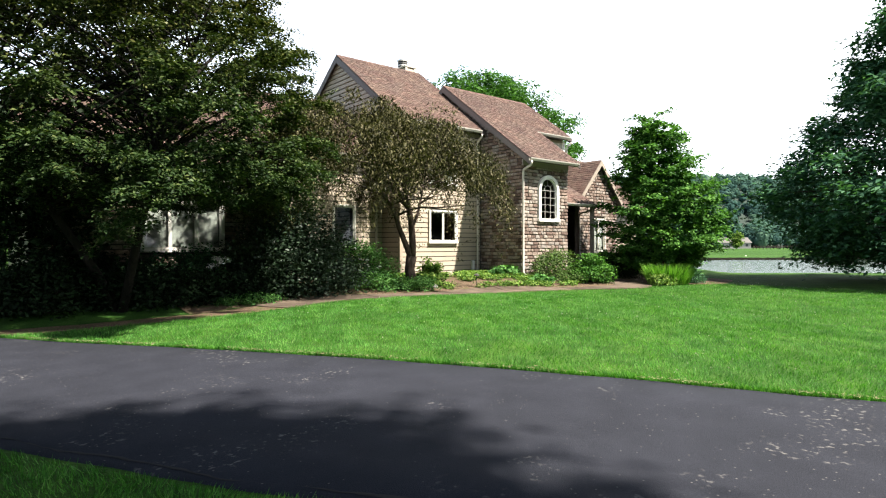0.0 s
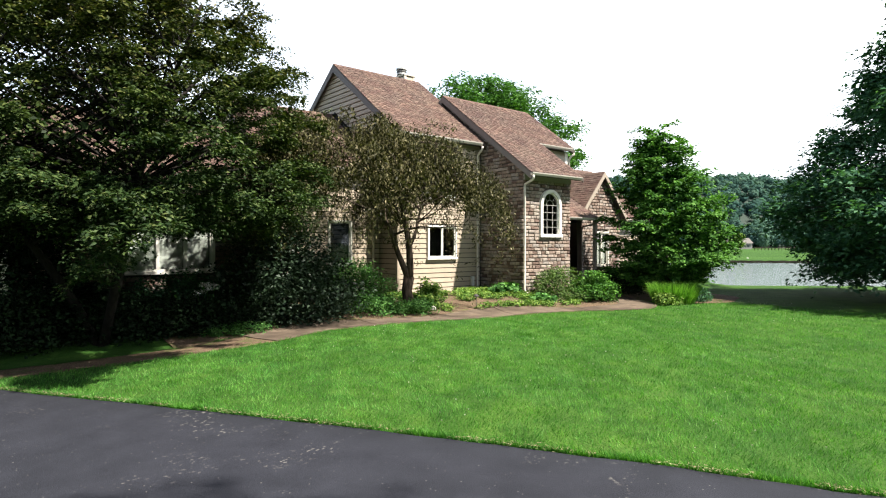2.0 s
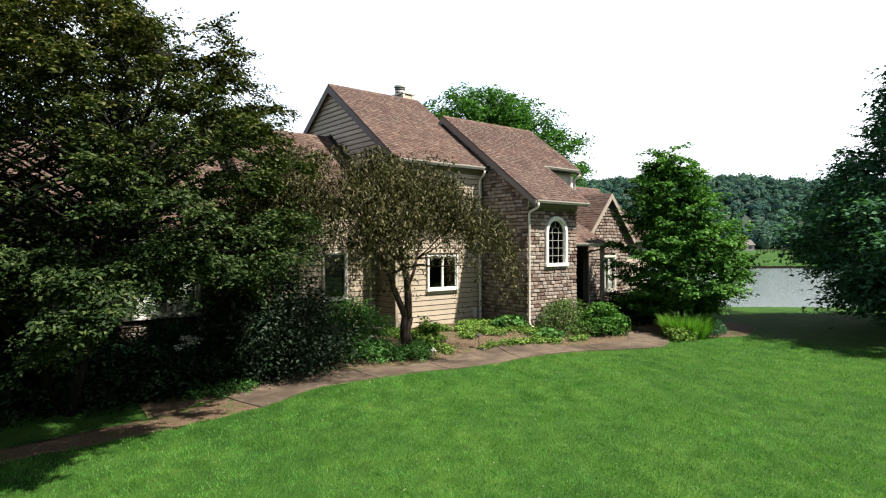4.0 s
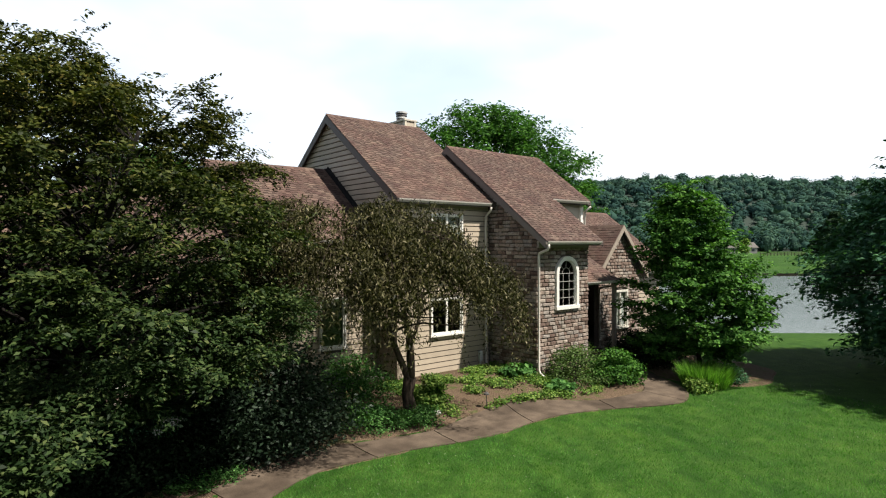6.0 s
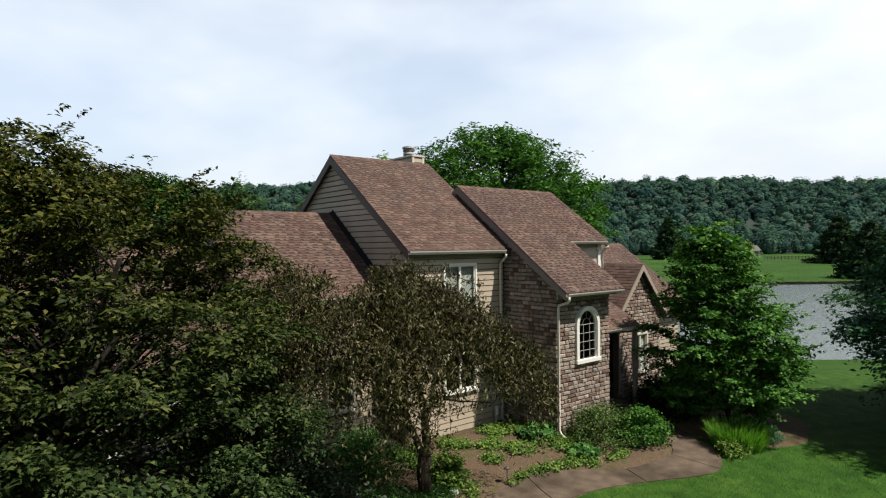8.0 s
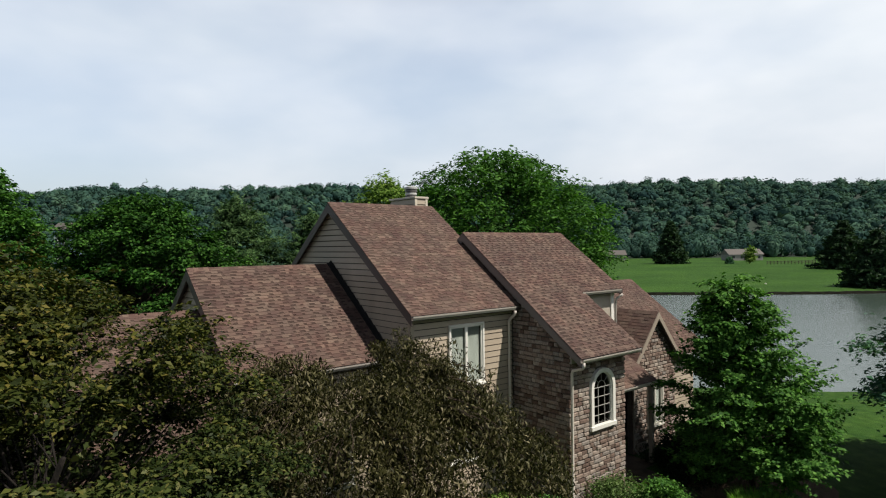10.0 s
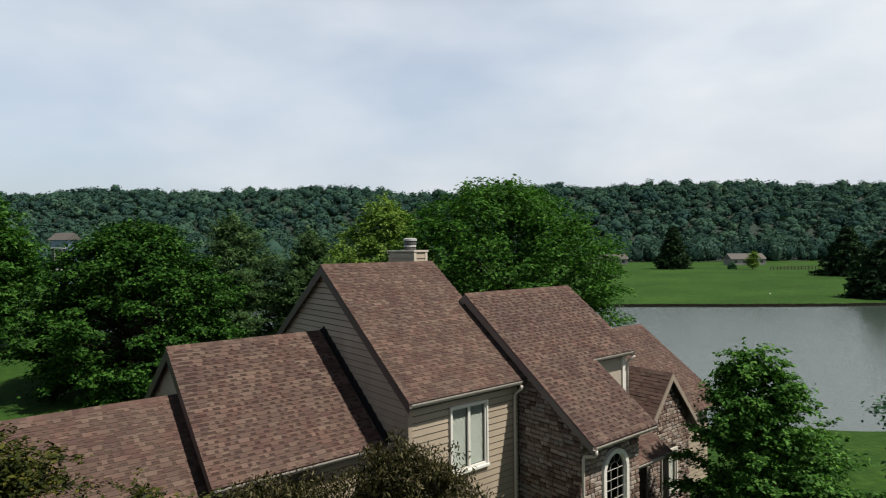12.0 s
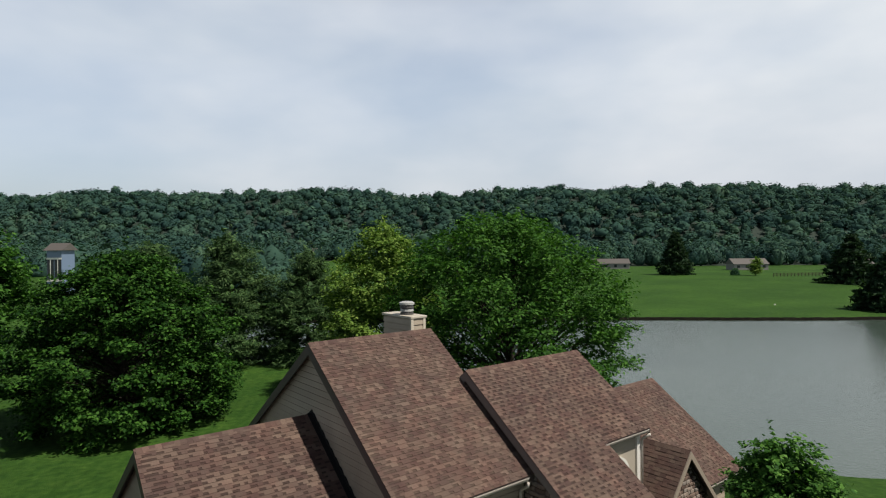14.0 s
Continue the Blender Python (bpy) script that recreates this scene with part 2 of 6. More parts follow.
def ground_material():
    m = Mat("lawn_ground", 0.95, spec=0.1)
    a = m.world_noise(0.22, 4)
    b = m.world_noise(1.7, 5)
    c = m.world_noise(28, 5)
    col = m.ramp(b, [(0.25, (0.0276, 0.0727, 0.0145)), (0.5, (0.0385, 0.0979, 0.0195)), (0.78, (0.0565, 0.1209, 0.0275))])
    col = m.mix(1.0, col, m.ramp(a, [(0.3, (0.86, 0.90, 0.88)), (0.7, (1.12, 1.06, 1.0))]), "MULTIPLY")
    col = m.mix(1.0, col, m.ramp(c, [(0.2, (0.55, 0.6, 0.5)), (0.75, (1.25, 1.2, 1.15))]), "MULTIPLY")
    col = m.mix(1.0, col, m.ramp(m.world_noise(0.035, 5, (1, 1.6, 1)), [(0.36, (0.78, 0.82, 0.80)), (0.64, (1.18, 1.12, 1.06))]), "MULTIPLY")
    col = turf_patches(m, mow_stripes(m, col))
    m.color(col).bump(c, 0.8, 0.05)
    return m.m


def asphalt_material():
    m = Mat("asphalt", 0.9, spec=0.22)
    big = m.world_noise(0.35, 4)
    mid = m.world_noise(2.2, 6)
    fine = m.world_noise(110, 3)
    col = m.ramp(mid, [(0.3, (0.0150, 0.0162, 0.0222)), (0.7, (0.0225, 0.0240, 0.0320))])
    col = m.mix(1.0, col, m.ramp(big, [(0.3, (0.85, 0.85, 0.86)), (0.7, (1.12, 1.12, 1.12))]), "MULTIPLY")
    col = m.mix(1.0, col, m.ramp(fine, [(0.3, (0.6, 0.6, 0.6)), (0.7, (1.3, 1.3, 1.3))]), "MULTIPLY")
    v = m.n.new("ShaderNodeTexVoronoi")
    g = m.n.new("ShaderNodeNewGeometry")
    m.l.new(g.outputs["Position"], v.inputs["Vector"])
    v.inputs["Scale"].default_value = 19.0
    # a few pale stones, and scrapes that lie together in patches
    dots = m.ramp(v.outputs["Distance"], [(0.10, (1, 1, 1)), (0.16, (0, 0, 0))])
    dots = m.mix(1.0, dots, m.ramp(v.outputs["Color"], [(0.66, (0, 0, 0)), (0.70, (1, 1, 1))]), "MULTIPLY")
    dots = m.mix(1.0, dots, m.ramp(m.world_noise(0.8, 3), [(0.36, (0.1, 0.1, 0.1)), (0.60, (1, 1, 1))]), "MULTIPLY")
    patch = m.ramp(m.world_noise(1.3, 4), [(0.56, (0, 0, 0)), (0.66, (1, 1, 1))])
    scuff = m.mix(1.0, m.ramp(m.world_noise(17, 8), [(0.58, (0, 0, 0)), (0.68, (1, 1, 1))]), patch, "MULTIPLY")
    f = m.mix(1.0, dots, scuff, "ADD")
    col = m.mix(m.mix(0.75, (0, 0, 0), f), col, (0.17, 0.16, 0.15))
    m.color(col).bump(fine, 0.6, 0.008)
    return m.m


def walk_material():
    m = Mat("weathered_concrete", 0.92, spec=0.25)
    mid = m.world_noise(2.6, 6)
    fine = m.world_noise(70, 4)
    col = m.ramp(mid, [(0.3, (0.084, 0.063, 0.046)), (0.7, (0.150, 0.114, 0.083))])
    col = m.mix(1.0, col, m.ramp(fine, [(0.3, (0.7, 0.7, 0.7)), (0.7, (1.2, 1.2, 1.2))]), "MULTIPLY")
    stain = m.ramp(m.world_noise(0.75, 4), [(0.40, (0.62, 0.60, 0.58)), (0.56, (1.05, 1.04, 1.03))])
    m.color(m.mix(1.0, col, stain, "MULTIPLY")).bump(fine, 0.5, 0.006)
    return m.m


def mulch_material():
    m = Mat("mulch", 0.97, spec=0.1)
    f = m.world_noise(38, 6)
    g = m.world_noise(3, 4)
    col = m.ramp(f, [(0.3, (0.060, 0.042, 0.028)), (0.55, (0.145, 0.100, 0.066)), (0.8, (0.28, 0.21, 0.14))])
    col = m.mix(m.ramp(g, [(0.52, (0, 0, 0)), (0.7, (0.7, 0.7, 0.7))]), col, (0.06, 0.10, 0.02))
    m.color(col).bump(f, 1.0, 0.05)
    return m.m


def water_material():
    m = Mat("pond_water", 0.14, spec=0.42)
    big = m.world_noise(0.05, 3)
    m.color(m.ramp(big, [(0.3, (0.048, 0.072, 0.058)), (0.7, (0.068, 0.094, 0.076))]))
    rip = m.mix(0.6, m.world_noise(0.8, 4, (1.0, 1.7, 1)), m.world_noise(2.6, 4, (1, 1.5, 1)))
    m.bump(rip, 0.30, 0.20)
    return m.m


def woods_material(name="far_woods", tint=(1.0, 1.0, 1.0)):
    m = Mat(name, 0.95, spec=0.05)
    # Haze over the distance is put into these lifted blue-green tones.
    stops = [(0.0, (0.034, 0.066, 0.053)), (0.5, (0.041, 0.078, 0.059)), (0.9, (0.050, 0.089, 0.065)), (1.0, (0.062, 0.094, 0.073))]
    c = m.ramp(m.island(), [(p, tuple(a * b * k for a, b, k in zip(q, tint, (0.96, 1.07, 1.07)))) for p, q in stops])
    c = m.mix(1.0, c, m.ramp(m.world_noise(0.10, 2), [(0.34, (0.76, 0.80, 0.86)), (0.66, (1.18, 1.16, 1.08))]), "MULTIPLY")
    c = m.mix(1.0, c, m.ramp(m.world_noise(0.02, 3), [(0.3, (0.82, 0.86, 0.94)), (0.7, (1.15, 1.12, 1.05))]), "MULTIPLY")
    m.color(c)
    m.leafy(m.mix(1.0, c, (1.0, 1.2, 0.6), "MULTIPLY"), 0.15)
    return m.m


GROUND, ASPHALT, WALKWAY, MULCH, WATER, WOODS = (f() for f in (ground_material, asphalt_material, walk_material, mulch_material, water_material, woods_material))
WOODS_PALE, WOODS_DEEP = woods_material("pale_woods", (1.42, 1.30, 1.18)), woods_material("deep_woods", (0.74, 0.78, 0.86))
# Floor colour lifted for the same haze between the crowns.
FOREST_FLOOR = painted("forest_floor", (0.020, 0.036, 0.025), 0.3, 0.9, 0.2)
GRASS = leaf_material("grass_blades", [(0.0, (0.052, 0.184, 0.026)), (0.5, (0.086, 0.272, 0.041)), (0.85, (0.125, 0.325, 0.063)), (1.0, (0.221, 0.369, 0.124))], 0.2, 0.6, 0.4, True)
LEAF_BROWNISH = leaf_material("crabapple_leaves", [(0.0, (0.012, 0.027, 0.008)), (0.5, (0.029, 0.055, 0.017)), (0.88, (0.060, 0.089, 0.028)), (1.0, (0.090, 0.106, 0.038))], 0.10, 0.5, through=0.15, bronze=(1.48, 1.0, 0.66))
LEAF_WEEP = leaf_material("weeping_leaves", [(0.0, (0.018, 0.020, 0.007)), (0.5, (0.050, 0.047, 0.016)), (0.80, (0.104, 0.096, 0.043)), (1.0, (0.195, 0.165, 0.098))], 0.10, 0.5, through=0.15)
LEAF_MAPLE = leaf_material("maple_leaves", [(0.0, (0.034, 0.101, 0.020)), (0.5, (0.064, 0.170, 0.031)), (1.0, (0.130, 0.264, 0.053))])
LEAF_ROUND = leaf_material("round_maple_leaves", [(0.0, (0.010, 0.038, 0.007)), (0.5, (0.025, 0.080, 0.012)), (1.0, (0.064, 0.150, 0.024))], through=0.16)
LEAF_DARK = leaf_material("shade_tree_leaves", [(0.0, (0.036, 0.097, 0.056)), (0.5, (0.059, 0.150, 0.080)), (1.0, (0.109, 0.218, 0.112))])
LEAF_LIGHT = leaf_material("light_leaves", [(0.0, (0.082, 0.165, 0.028)), (0.5, (0.140, 0.240, 0.044)), (1.0, (0.225, 0.310, 0.068))])
LEAF_WHITE_PINE = leaf_material("white_pine_needles", [(0.0, (0.025, 0.060, 0.021)), (0.5, (0.052, 0.105, 0.036)), (1.0, (0.103, 0.167, 0.060))], through=0.15)
LEAF_PINE = leaf_material("pine_needles", [(0.0, (0.014, 0.034, 0.018)), (0.5, (0.024, 0.054, 0.024)), (1.0, (0.042, 0.076, 0.032))], through=0.15)
LEAF_SHRUB = leaf_material("shrub_leaves", [(0.0, (0.045, 0.126, 0.033)), (0.5, (0.077, 0.197, 0.049)), (1.0, (0.146, 0.287, 0.083))])
LEAF_POND = leaf_material("pond_tree_leaves", [(0.0, (0.024, 0.080, 0.014)), (0.5, (0.047, 0.130, 0.022)), (1.0, (0.088, 0.195, 0.034))])
# Near-black leaves: the deep shade on these shrubs is put into their colour.
LEAF_SHADE = leaf_material("shaded_shrub_leaves", [(0.0, (0.006, 0.014, 0.006)), (0.5, (0.010, 0.023, 0.009)), (1.0, (0.020, 0.042, 0.016))], 0.12, 0.7, 0.1)
LEAF_HOSTA = leaf_material("groundcover_leaves", [(0.0, (0.072, 0.163, 0.028)), (0.5, (0.126, 0.231, 0.044)), (1.0, (0.252, 0.325, 0.083))])

LEAF_BROAD = leaf_material("broad_shrub_leaves", [(0.0, (0.010, 0.022, 0.011)), (0.5, (0.022, 0.042, 0.022)), (1.0, (0.050, 0.078, 0.045))], 0.2, 0.45, 0.1)
CLOVER = leaf_material("clover_heads", [(0.0, (0.30, 0.34, 0.22)), (0.5, (0.52, 0.54, 0.44)), (1.0, (0.66, 0.66, 0.60))], 0.2, 0.7, 0.2)
DRY = leaf_material("dry_clippings", [(0.0, (0.10, 0.085, 0.045)), (0.5, (0.22, 0.18, 0.10)), (1.0, (0.36, 0.30, 0.19))], 0.2, 0.7, 0.2)
LEAF_OLIVE = leaf_material("olive_shrub_leaves", [(0.0, (0.050, 0.095, 0.026)), (0.5, (0.088, 0.150, 0.042)), (1.0, (0.150, 0.210, 0.075))])
BLADES = leaf_material("ornamental_blades", [(0.0, (0.090, 0.230, 0.030)), (0.5, (0.150, 0.330, 0.048)), (1.0, (0.240, 0.420, 0.085))], 0.2, 0.5, 0.5)

# ---------------------------------------------------------------- building helpers
def mesh_of(name, verts, faces, mat):
    me = bpy.data.meshes.new(name)
    me.from_pydata([tuple(v) for v in verts], [], [tuple(f) for f in faces])
    me.materials.append(mat)
    me.update()
    return me


def quads_mesh(name, verts, mat, corners=4):
    """A mesh of loose polygons: verts is an (n, corners, 3) array."""
    v = np.asarray(verts, dtype=np.float32).reshape(-1, 3)
    count = len(v) // corners
    me = bpy.data.meshes.new(name)
    me.vertices.add(len(v))
    me.vertices.foreach_set("co", v.ravel())
    me.loops.add(len(v))
    me.loops.foreach_set("vertex_index", np.arange(len(v), dtype=np.int32))
    me.polygons.add(count)
    me.polygons.foreach_set("loop_start", np.arange(0, len(v), corners, dtype=np.int32))
    me.materials.append(mat)
    me.update(calc_edges=True)
    return me


def part(name, data, parent, label="", m=None, kind=""):
    ob = new(name, data)
    ob.parent = parent
    if m is not None:
        ob.matrix_basis = m
    return tagged(ob, label, kind=kind)


def thing(name, label, category, at=(0, 0, 0), group="", kind=""):
    ob = new(name)
    ob.empty_display_size = 0.2
    ob.location = at
    return tagged(ob, label, category, group, kind)


class Solid:
    """Collects boxes, prisms and tubes into one mesh."""

    def __init__(self):
        self.v, self.f = [], []

    def add(self, verts, faces):
        k = len(self.v)
        self.v += [tuple(p) for p in verts]
        self.f += [tuple(i + k for i in f) for f in faces]
        return self

    def box(self, x0, x1, y0, y1, z0, z1):
        p = [(x, y, z) for z in (z0, z1) for y in (y0, y1) for x in (x0, x1)]
        return self.add(p, [(0, 2, 3, 1), (4, 5, 7, 6), (0, 1, 5, 4), (1, 3, 7, 5), (3, 2, 6, 7), (2, 0, 4, 6)])

    def prism(self, poly, shift):
        """poly: points of one face in order; shift: the way to the other face."""
        s, n = Vector(shift), len(poly)
        a = [Vector(p) for p in poly]
        b = [p + s for p in a]
        sides = [(i, (i + 1) % n, n + (i + 1) % n, n + i) for i in range(n)]
        return self.add(a + b, [tuple(range(n))[::-1], tuple(range(n, 2 * n))] + sides)

    def tube(self, pts, radii, seg=8, cap=True):
        rings, pts = [], [Vector(p) for p in pts]
        k = len(self.v)
        for i, p in enumerate(pts):
            d = (pts[min(i + 1, len(pts) - 1)] - pts[max(i - 1, 0)]).normalized()
            a = d.cross(Vector((0.3, 0.9, 0.2))).normalized()
            b = d.cross(a)
            for j in range(seg):
                t = 2 * math.pi * j / seg
                self.v.append(tuple(p + (a * math.cos(t) + b * math.sin(t)) * radii[i]))
        for i in range(len(pts) - 1):
            for j in range(seg):
                q = (j + 1) % seg
                self.f.append((k + i * seg + j, k + i * seg + q, k + (i + 1) * seg + q, k + (i + 1) * seg + j))
        if cap:
            self.f.append(tuple(range(k, k + seg))[::-1])
            self.f.append(tuple(range(k + (len(pts) - 1) * seg, k + len(pts) * seg)))
        return self

    def mesh(self, name, mat, smooth=False, bevel=0.0):
        me = mesh_of(name, self.v, self.f, mat)
        bm = bmesh.new()
        bm.from_mesh(me)
        bmesh.ops.recalc_face_normals(bm, faces=bm.faces)
        if bevel:
            bmesh.ops.bevel(bm, geom=list(bm.edges), offset=bevel, segments=1, affect="EDGES")
        bm.to_mesh(me)
        bm.free()
        if smooth:
            me.polygons.foreach_set("use_smooth", [True] * len(me.polygons))
        return me


# ---------------------------------------------------------------- ground


def sr(x, y):
    return 0.637 * x + 0.771 * y, 0.771 * x - 0.637 * y


def smooth(a, b, t):
    t = np.clip((t - a) / (b - a), 0, 1)
    return t * t * (3 - 2 * t)


def near_shore(r):
    return 21.6 + 0.9 * np.sin(r * 0.13) + 46 * smooth(14, -26, r) + 5 * smooth(22, 40, r)


def far_shore(r):
    return 96.3 + 1.3 * np.sin(r * 0.07) + 3 * smooth(10, -40, r)


def ground_z(x, y):
    s, r = sr(x, y)
    z = -0.50 + 0 * s
    # up to the house
    d = np.hypot(np.maximum(np.maximum(-15 - x, x - 13), 0), np.maximum(np.maximum(1.0 - y, y - 11), 0))
    z = z + 0.34 * smooth(3.4, 0.0, d)
    z = z + 0.17 * smooth(7.5, 2.5, np.hypot((x + 8.5) * 0.9, (y + 7.0)))
    ns, fs = near_shore(r), far_shore(r)
    z = z - 1.35 * smooth(ns - 14, ns - 0.5, s) * smooth(fs + 160, fs + 2, s) + 0.0 * s
    inside = smooth(ns - 0.6, ns + 1.5, s) * smooth(fs + 0.5, fs - 1.5, s) * smooth(-62, -50, r) * smooth(190, 175, r)
    z = z - 1.6 * inside
    z = z - 0.5 * smooth(fs + 60, fs + 200, s) 
    hill = 59 + 6 * smooth(-20, 130, r) + 2.0 * np.sin(r * 0.031) - 4 * smooth(300, 480, r)
    z = z + 5 * smooth(-45, -75, r) * smooth(60, 110, s)
    z = z + hill * smooth(360, 610, s)
    return z


def ground():
    def axis(edges):
        out = []
        for a, b, step in edges:
            out += list(np.arange(a, b, step))
        return np.array(out + [edges[-1][1]])
    ss = axis([(-700, -100, 60), (-100, -34, 8), (-34, 16, 0.6), (16, 110, 1.5), (110, 340, 10), (340, 700, 12), (700, 2600, 190)])
    rr = axis([(-1500, -400, 90), (-400, -80, 14), (-80, -24, 2.0), (-24, 36, 0.6), (36, 130, 2.5), (130, 600, 16), (600, 1600, 100)])
    S, R = np.meshgrid(ss, rr, indexing="ij")
    X, Y = S * 0.637 + R * 0.771, S * 0.771 - R * 0.637
    Z = ground_z(X, Y)
    n, k = S.shape
    idx = np.arange(n * k).reshape(n, k)
    quads = np.stack([idx[:-1, :-1], idx[:-1, 1:], idx[1:, 1:], idx[1:, :-1]], -1).reshape(-1, 4)[:, ::-1]
    v = np.stack([X, Y, Z], -1).reshape(-1, 3)
    me = bpy.data.meshes.new("ground")
    me.vertices.add(len(v))
    me.vertices.foreach_set("co", v.astype(np.float32).ravel())
    me.loops.add(quads.size)
    me.loops.foreach_set("vertex_index", quads.astype(np.int32).ravel())
    me.polygons.add(len(quads))
    me.polygons.foreach_set("loop_start", np.arange(0, quads.size, 4, dtype=np.int32))
    me.polygons.foreach_set("use_smooth", np.ones(len(quads), dtype=bool))
    me.materials.append(GROUND)
    me.materials.append(FOREST_FLOOR)
    me.polygons.foreach_set("material_index", (S[:-1, :-1] > 350).astype(np.int32).ravel())
    me.update(calc_edges=True)
    tagged(new("ground", me), "mown green lawn and meadow rolling to wooded hills", "ground", kind="structure")


ground()


def water():
    pts = []
    for r in np.linspace(-60, 188, 60):
        pts.append((near_shore(r) - 0.9, r))
    for r in np.linspace(188, -60, 60):
        pts.append((far_shore(r) + 0.9, r))
    v = [(s * 0.637 + r * 0.771, s * 0.771 - r * 0.637, -2.02) for s, r in pts]
    n = 60
    f = [(i, i + 1, 119 - i - 1, 119 - i) for i in range(n - 1)]
    tagged(new("water", mesh_of("water", v, f, WATER)), "still grey-green pond water reflecting the pale sky", "pond", kind="structure")


water()


def banks():
    """Bare earth banks along the waterline."""
    m = Mat("bank_earth", 0.95, spec=0.05)
    f = m.world_noise(1.4, 6)
    m.color(m.ramp(f, [(0.3, (0.004, 0.004, 0.003)), (0.6, (0.010, 0.009, 0.006)), (0.8, (0.014, 0.022, 0.008))])).bump(f, 1.0, 0.2)
    for shore, sg in ((far_shore, 1),):
        v, f = [], []
        rs = np.arange(-50, 180, 0.8)
        for r in rs:
            s0 = float(shore(r))
            for d, z in ((-0.5, -2.25), (0.15, -1.98), (0.45, -1.72), (1.3, -1.60)):
                j = noise.noise((r * 0.6, d * 2, sg)) * 0.22
                q = s0 + sg * (d + j - 0.1)
                v.append((q * 0.637 + r * 0.771, q * 0.771 - r * 0.637, z + (0.10 * noise.noise((r * 1.3, d, 5)) if d > 0 else 0)))
        for i in range(len(rs) - 1):
            for j in range(3):
                f.append((i * 4 + j, i * 4 + j + 1, i * 4 + j + 5, i * 4 + j + 4))
        me = mesh_of("bank", v, f, m.m)
        me.polygons.foreach_set("use_smooth", [True] * len(me.polygons))
        tagged(new("pond_bank", me), "bare earthen bank at the edge of the pond", "bank", kind="structure")


banks()


def ribbon(near, far, z_up, depth, mat, name, edge_noise=0.03, steps=14):
    """A slab between two polylines laid a little above the ground."""
    def fine(line):
        out = []
        for a, b in zip(line[:-1], line[1:]):
            for i in range(steps):
                t = i / steps
                out.append((a[0] + (b[0] - a[0]) * t, a[1] + (b[1] - a[1]) * t))
        return out + [line[-1]]
    A, B = fine(near), fine(far)
    v, f, cross = [], [], 8
    for (ax, ay), (bx, by) in zip(A, B):
        for j in range(cross + 1):
            t = (0.0, 0.012, 0.2, 0.35, 0.5, 0.65, 0.8, 0.988, 1.0)[j]
            x, y = ax + (bx - ax) * t, ay + (by - ay) * t
            if j < 2 or j > cross - 2:
                x += edge_noise * noise.noise((ax * 2.1, ay * 2.1, j // 2))
                y += edge_noise * noise.noise((ax * 2.1, ay * 2.1, j // 2 + 7))
            drop = -depth if j in (0, cross) else 0.0
            v.append((x, y, float(ground_z(x, y)) + z_up + drop))
    w = cross + 1
    for i in range(len(A) - 1):
        for j in range(cross):
            f.append((i * w + j, i * w + j + 1, (i + 1) * w + j + 1, (i + 1) * w + j))
    me = mesh_of(name, v, f, mat)
    me.polygons.foreach_set("use_smooth", [True] * len(me.polygons))
    return me


DRIVE_FAR = [(-20.4, 2.6), (-18.0, -1.2), (-16.62, -3.6), (-15.35, -5.75), (-13.83, -8.44), (-12.58, -10.47), (-11.5, -12.1), (-10.3, -14.15), (-7.0, -20.0), (-1.0, -31.0)]
DRIVE_NEAR = [(-23.2, 0.9), (-20.8, -2.9), (-19.4, -5.3), (-18.2, -7.6), (-16.95, -10.4), (-15.9, -12.2), (-14.75, -13.9), (-13.4, -16.0), (-10.0, -21.8), (-4.0, -33.0)]
road = tagged(new("road", ribbon(DRIVE_NEAR, DRIVE_FAR, 0.02, 0.05, ASPHALT, "driveway", 0.05)), "dark grey asphalt driveway with pale scuffs and specks", "driveway", kind="structure")


def drive_crack():
    """A ragged dark gap where the asphalt has pulled away from the verge."""
    rows = ([], [])
    for (ax, ay), (bx, by), (cx, cy), (dx, dy) in zip(DRIVE_NEAR[3:-2], DRIVE_NEAR[4:-1], DRIVE_FAR[3:-2], DRIVE_FAR[4:-1]):
        for k in range(40):
            q = k / 40
            px, py, fx, fy = ax + (bx - ax) * q, ay + (by - ay) * q, cx + (dx - cx) * q, cy + (dy - cy) * q
            mid = 0.036 + 0.012 * noise.noise((px * 1.6, py * 1.6, 3.0)) + 0.006 * noise.noise((px * 7, py * 7, 3.0))
            half = max(0.0003, 0.0032 + 0.0075 * noise.noise((px * 1.1, py * 1.1, 8.0)) + 0.003 * noise.noise((px * 9, py * 9, 8.0)))
            for row, t in zip(rows, (mid - half, mid + half)):
                x, y = px + (fx - px) * t, py + (fy - py) * t
                row.append((x, y, float(ground_z(x, y)) + 0.027))
    u, v = np.array(rows[0]), np.array(rows[1])
    part("edge_crack", quads_mesh("edge_crack", np.stack([u[:-1], u[1:], v[1:], v[:-1]], 1), CRACK), road, "ragged black crack along the verge")


drive_crack()

WALK_NEAR = [(-17.2, -3.35), (-15.4, -3.32), (-13.2, -3.42), (-11.4, -3.28), (-9.7, -2.5), (-8.2, -2.58), (-7.3, -2.65), (-6.2, -2.93), (-4.75, -3.04), (-3.4, -2.8), (-2.0, -2.85), (-0.5, -3.4), (0.95, -4.1), (1.9, -4.25), (3.0, -3.7), (3.8, -2.8), (4.5, -1.2), (4.6, 0.6)]
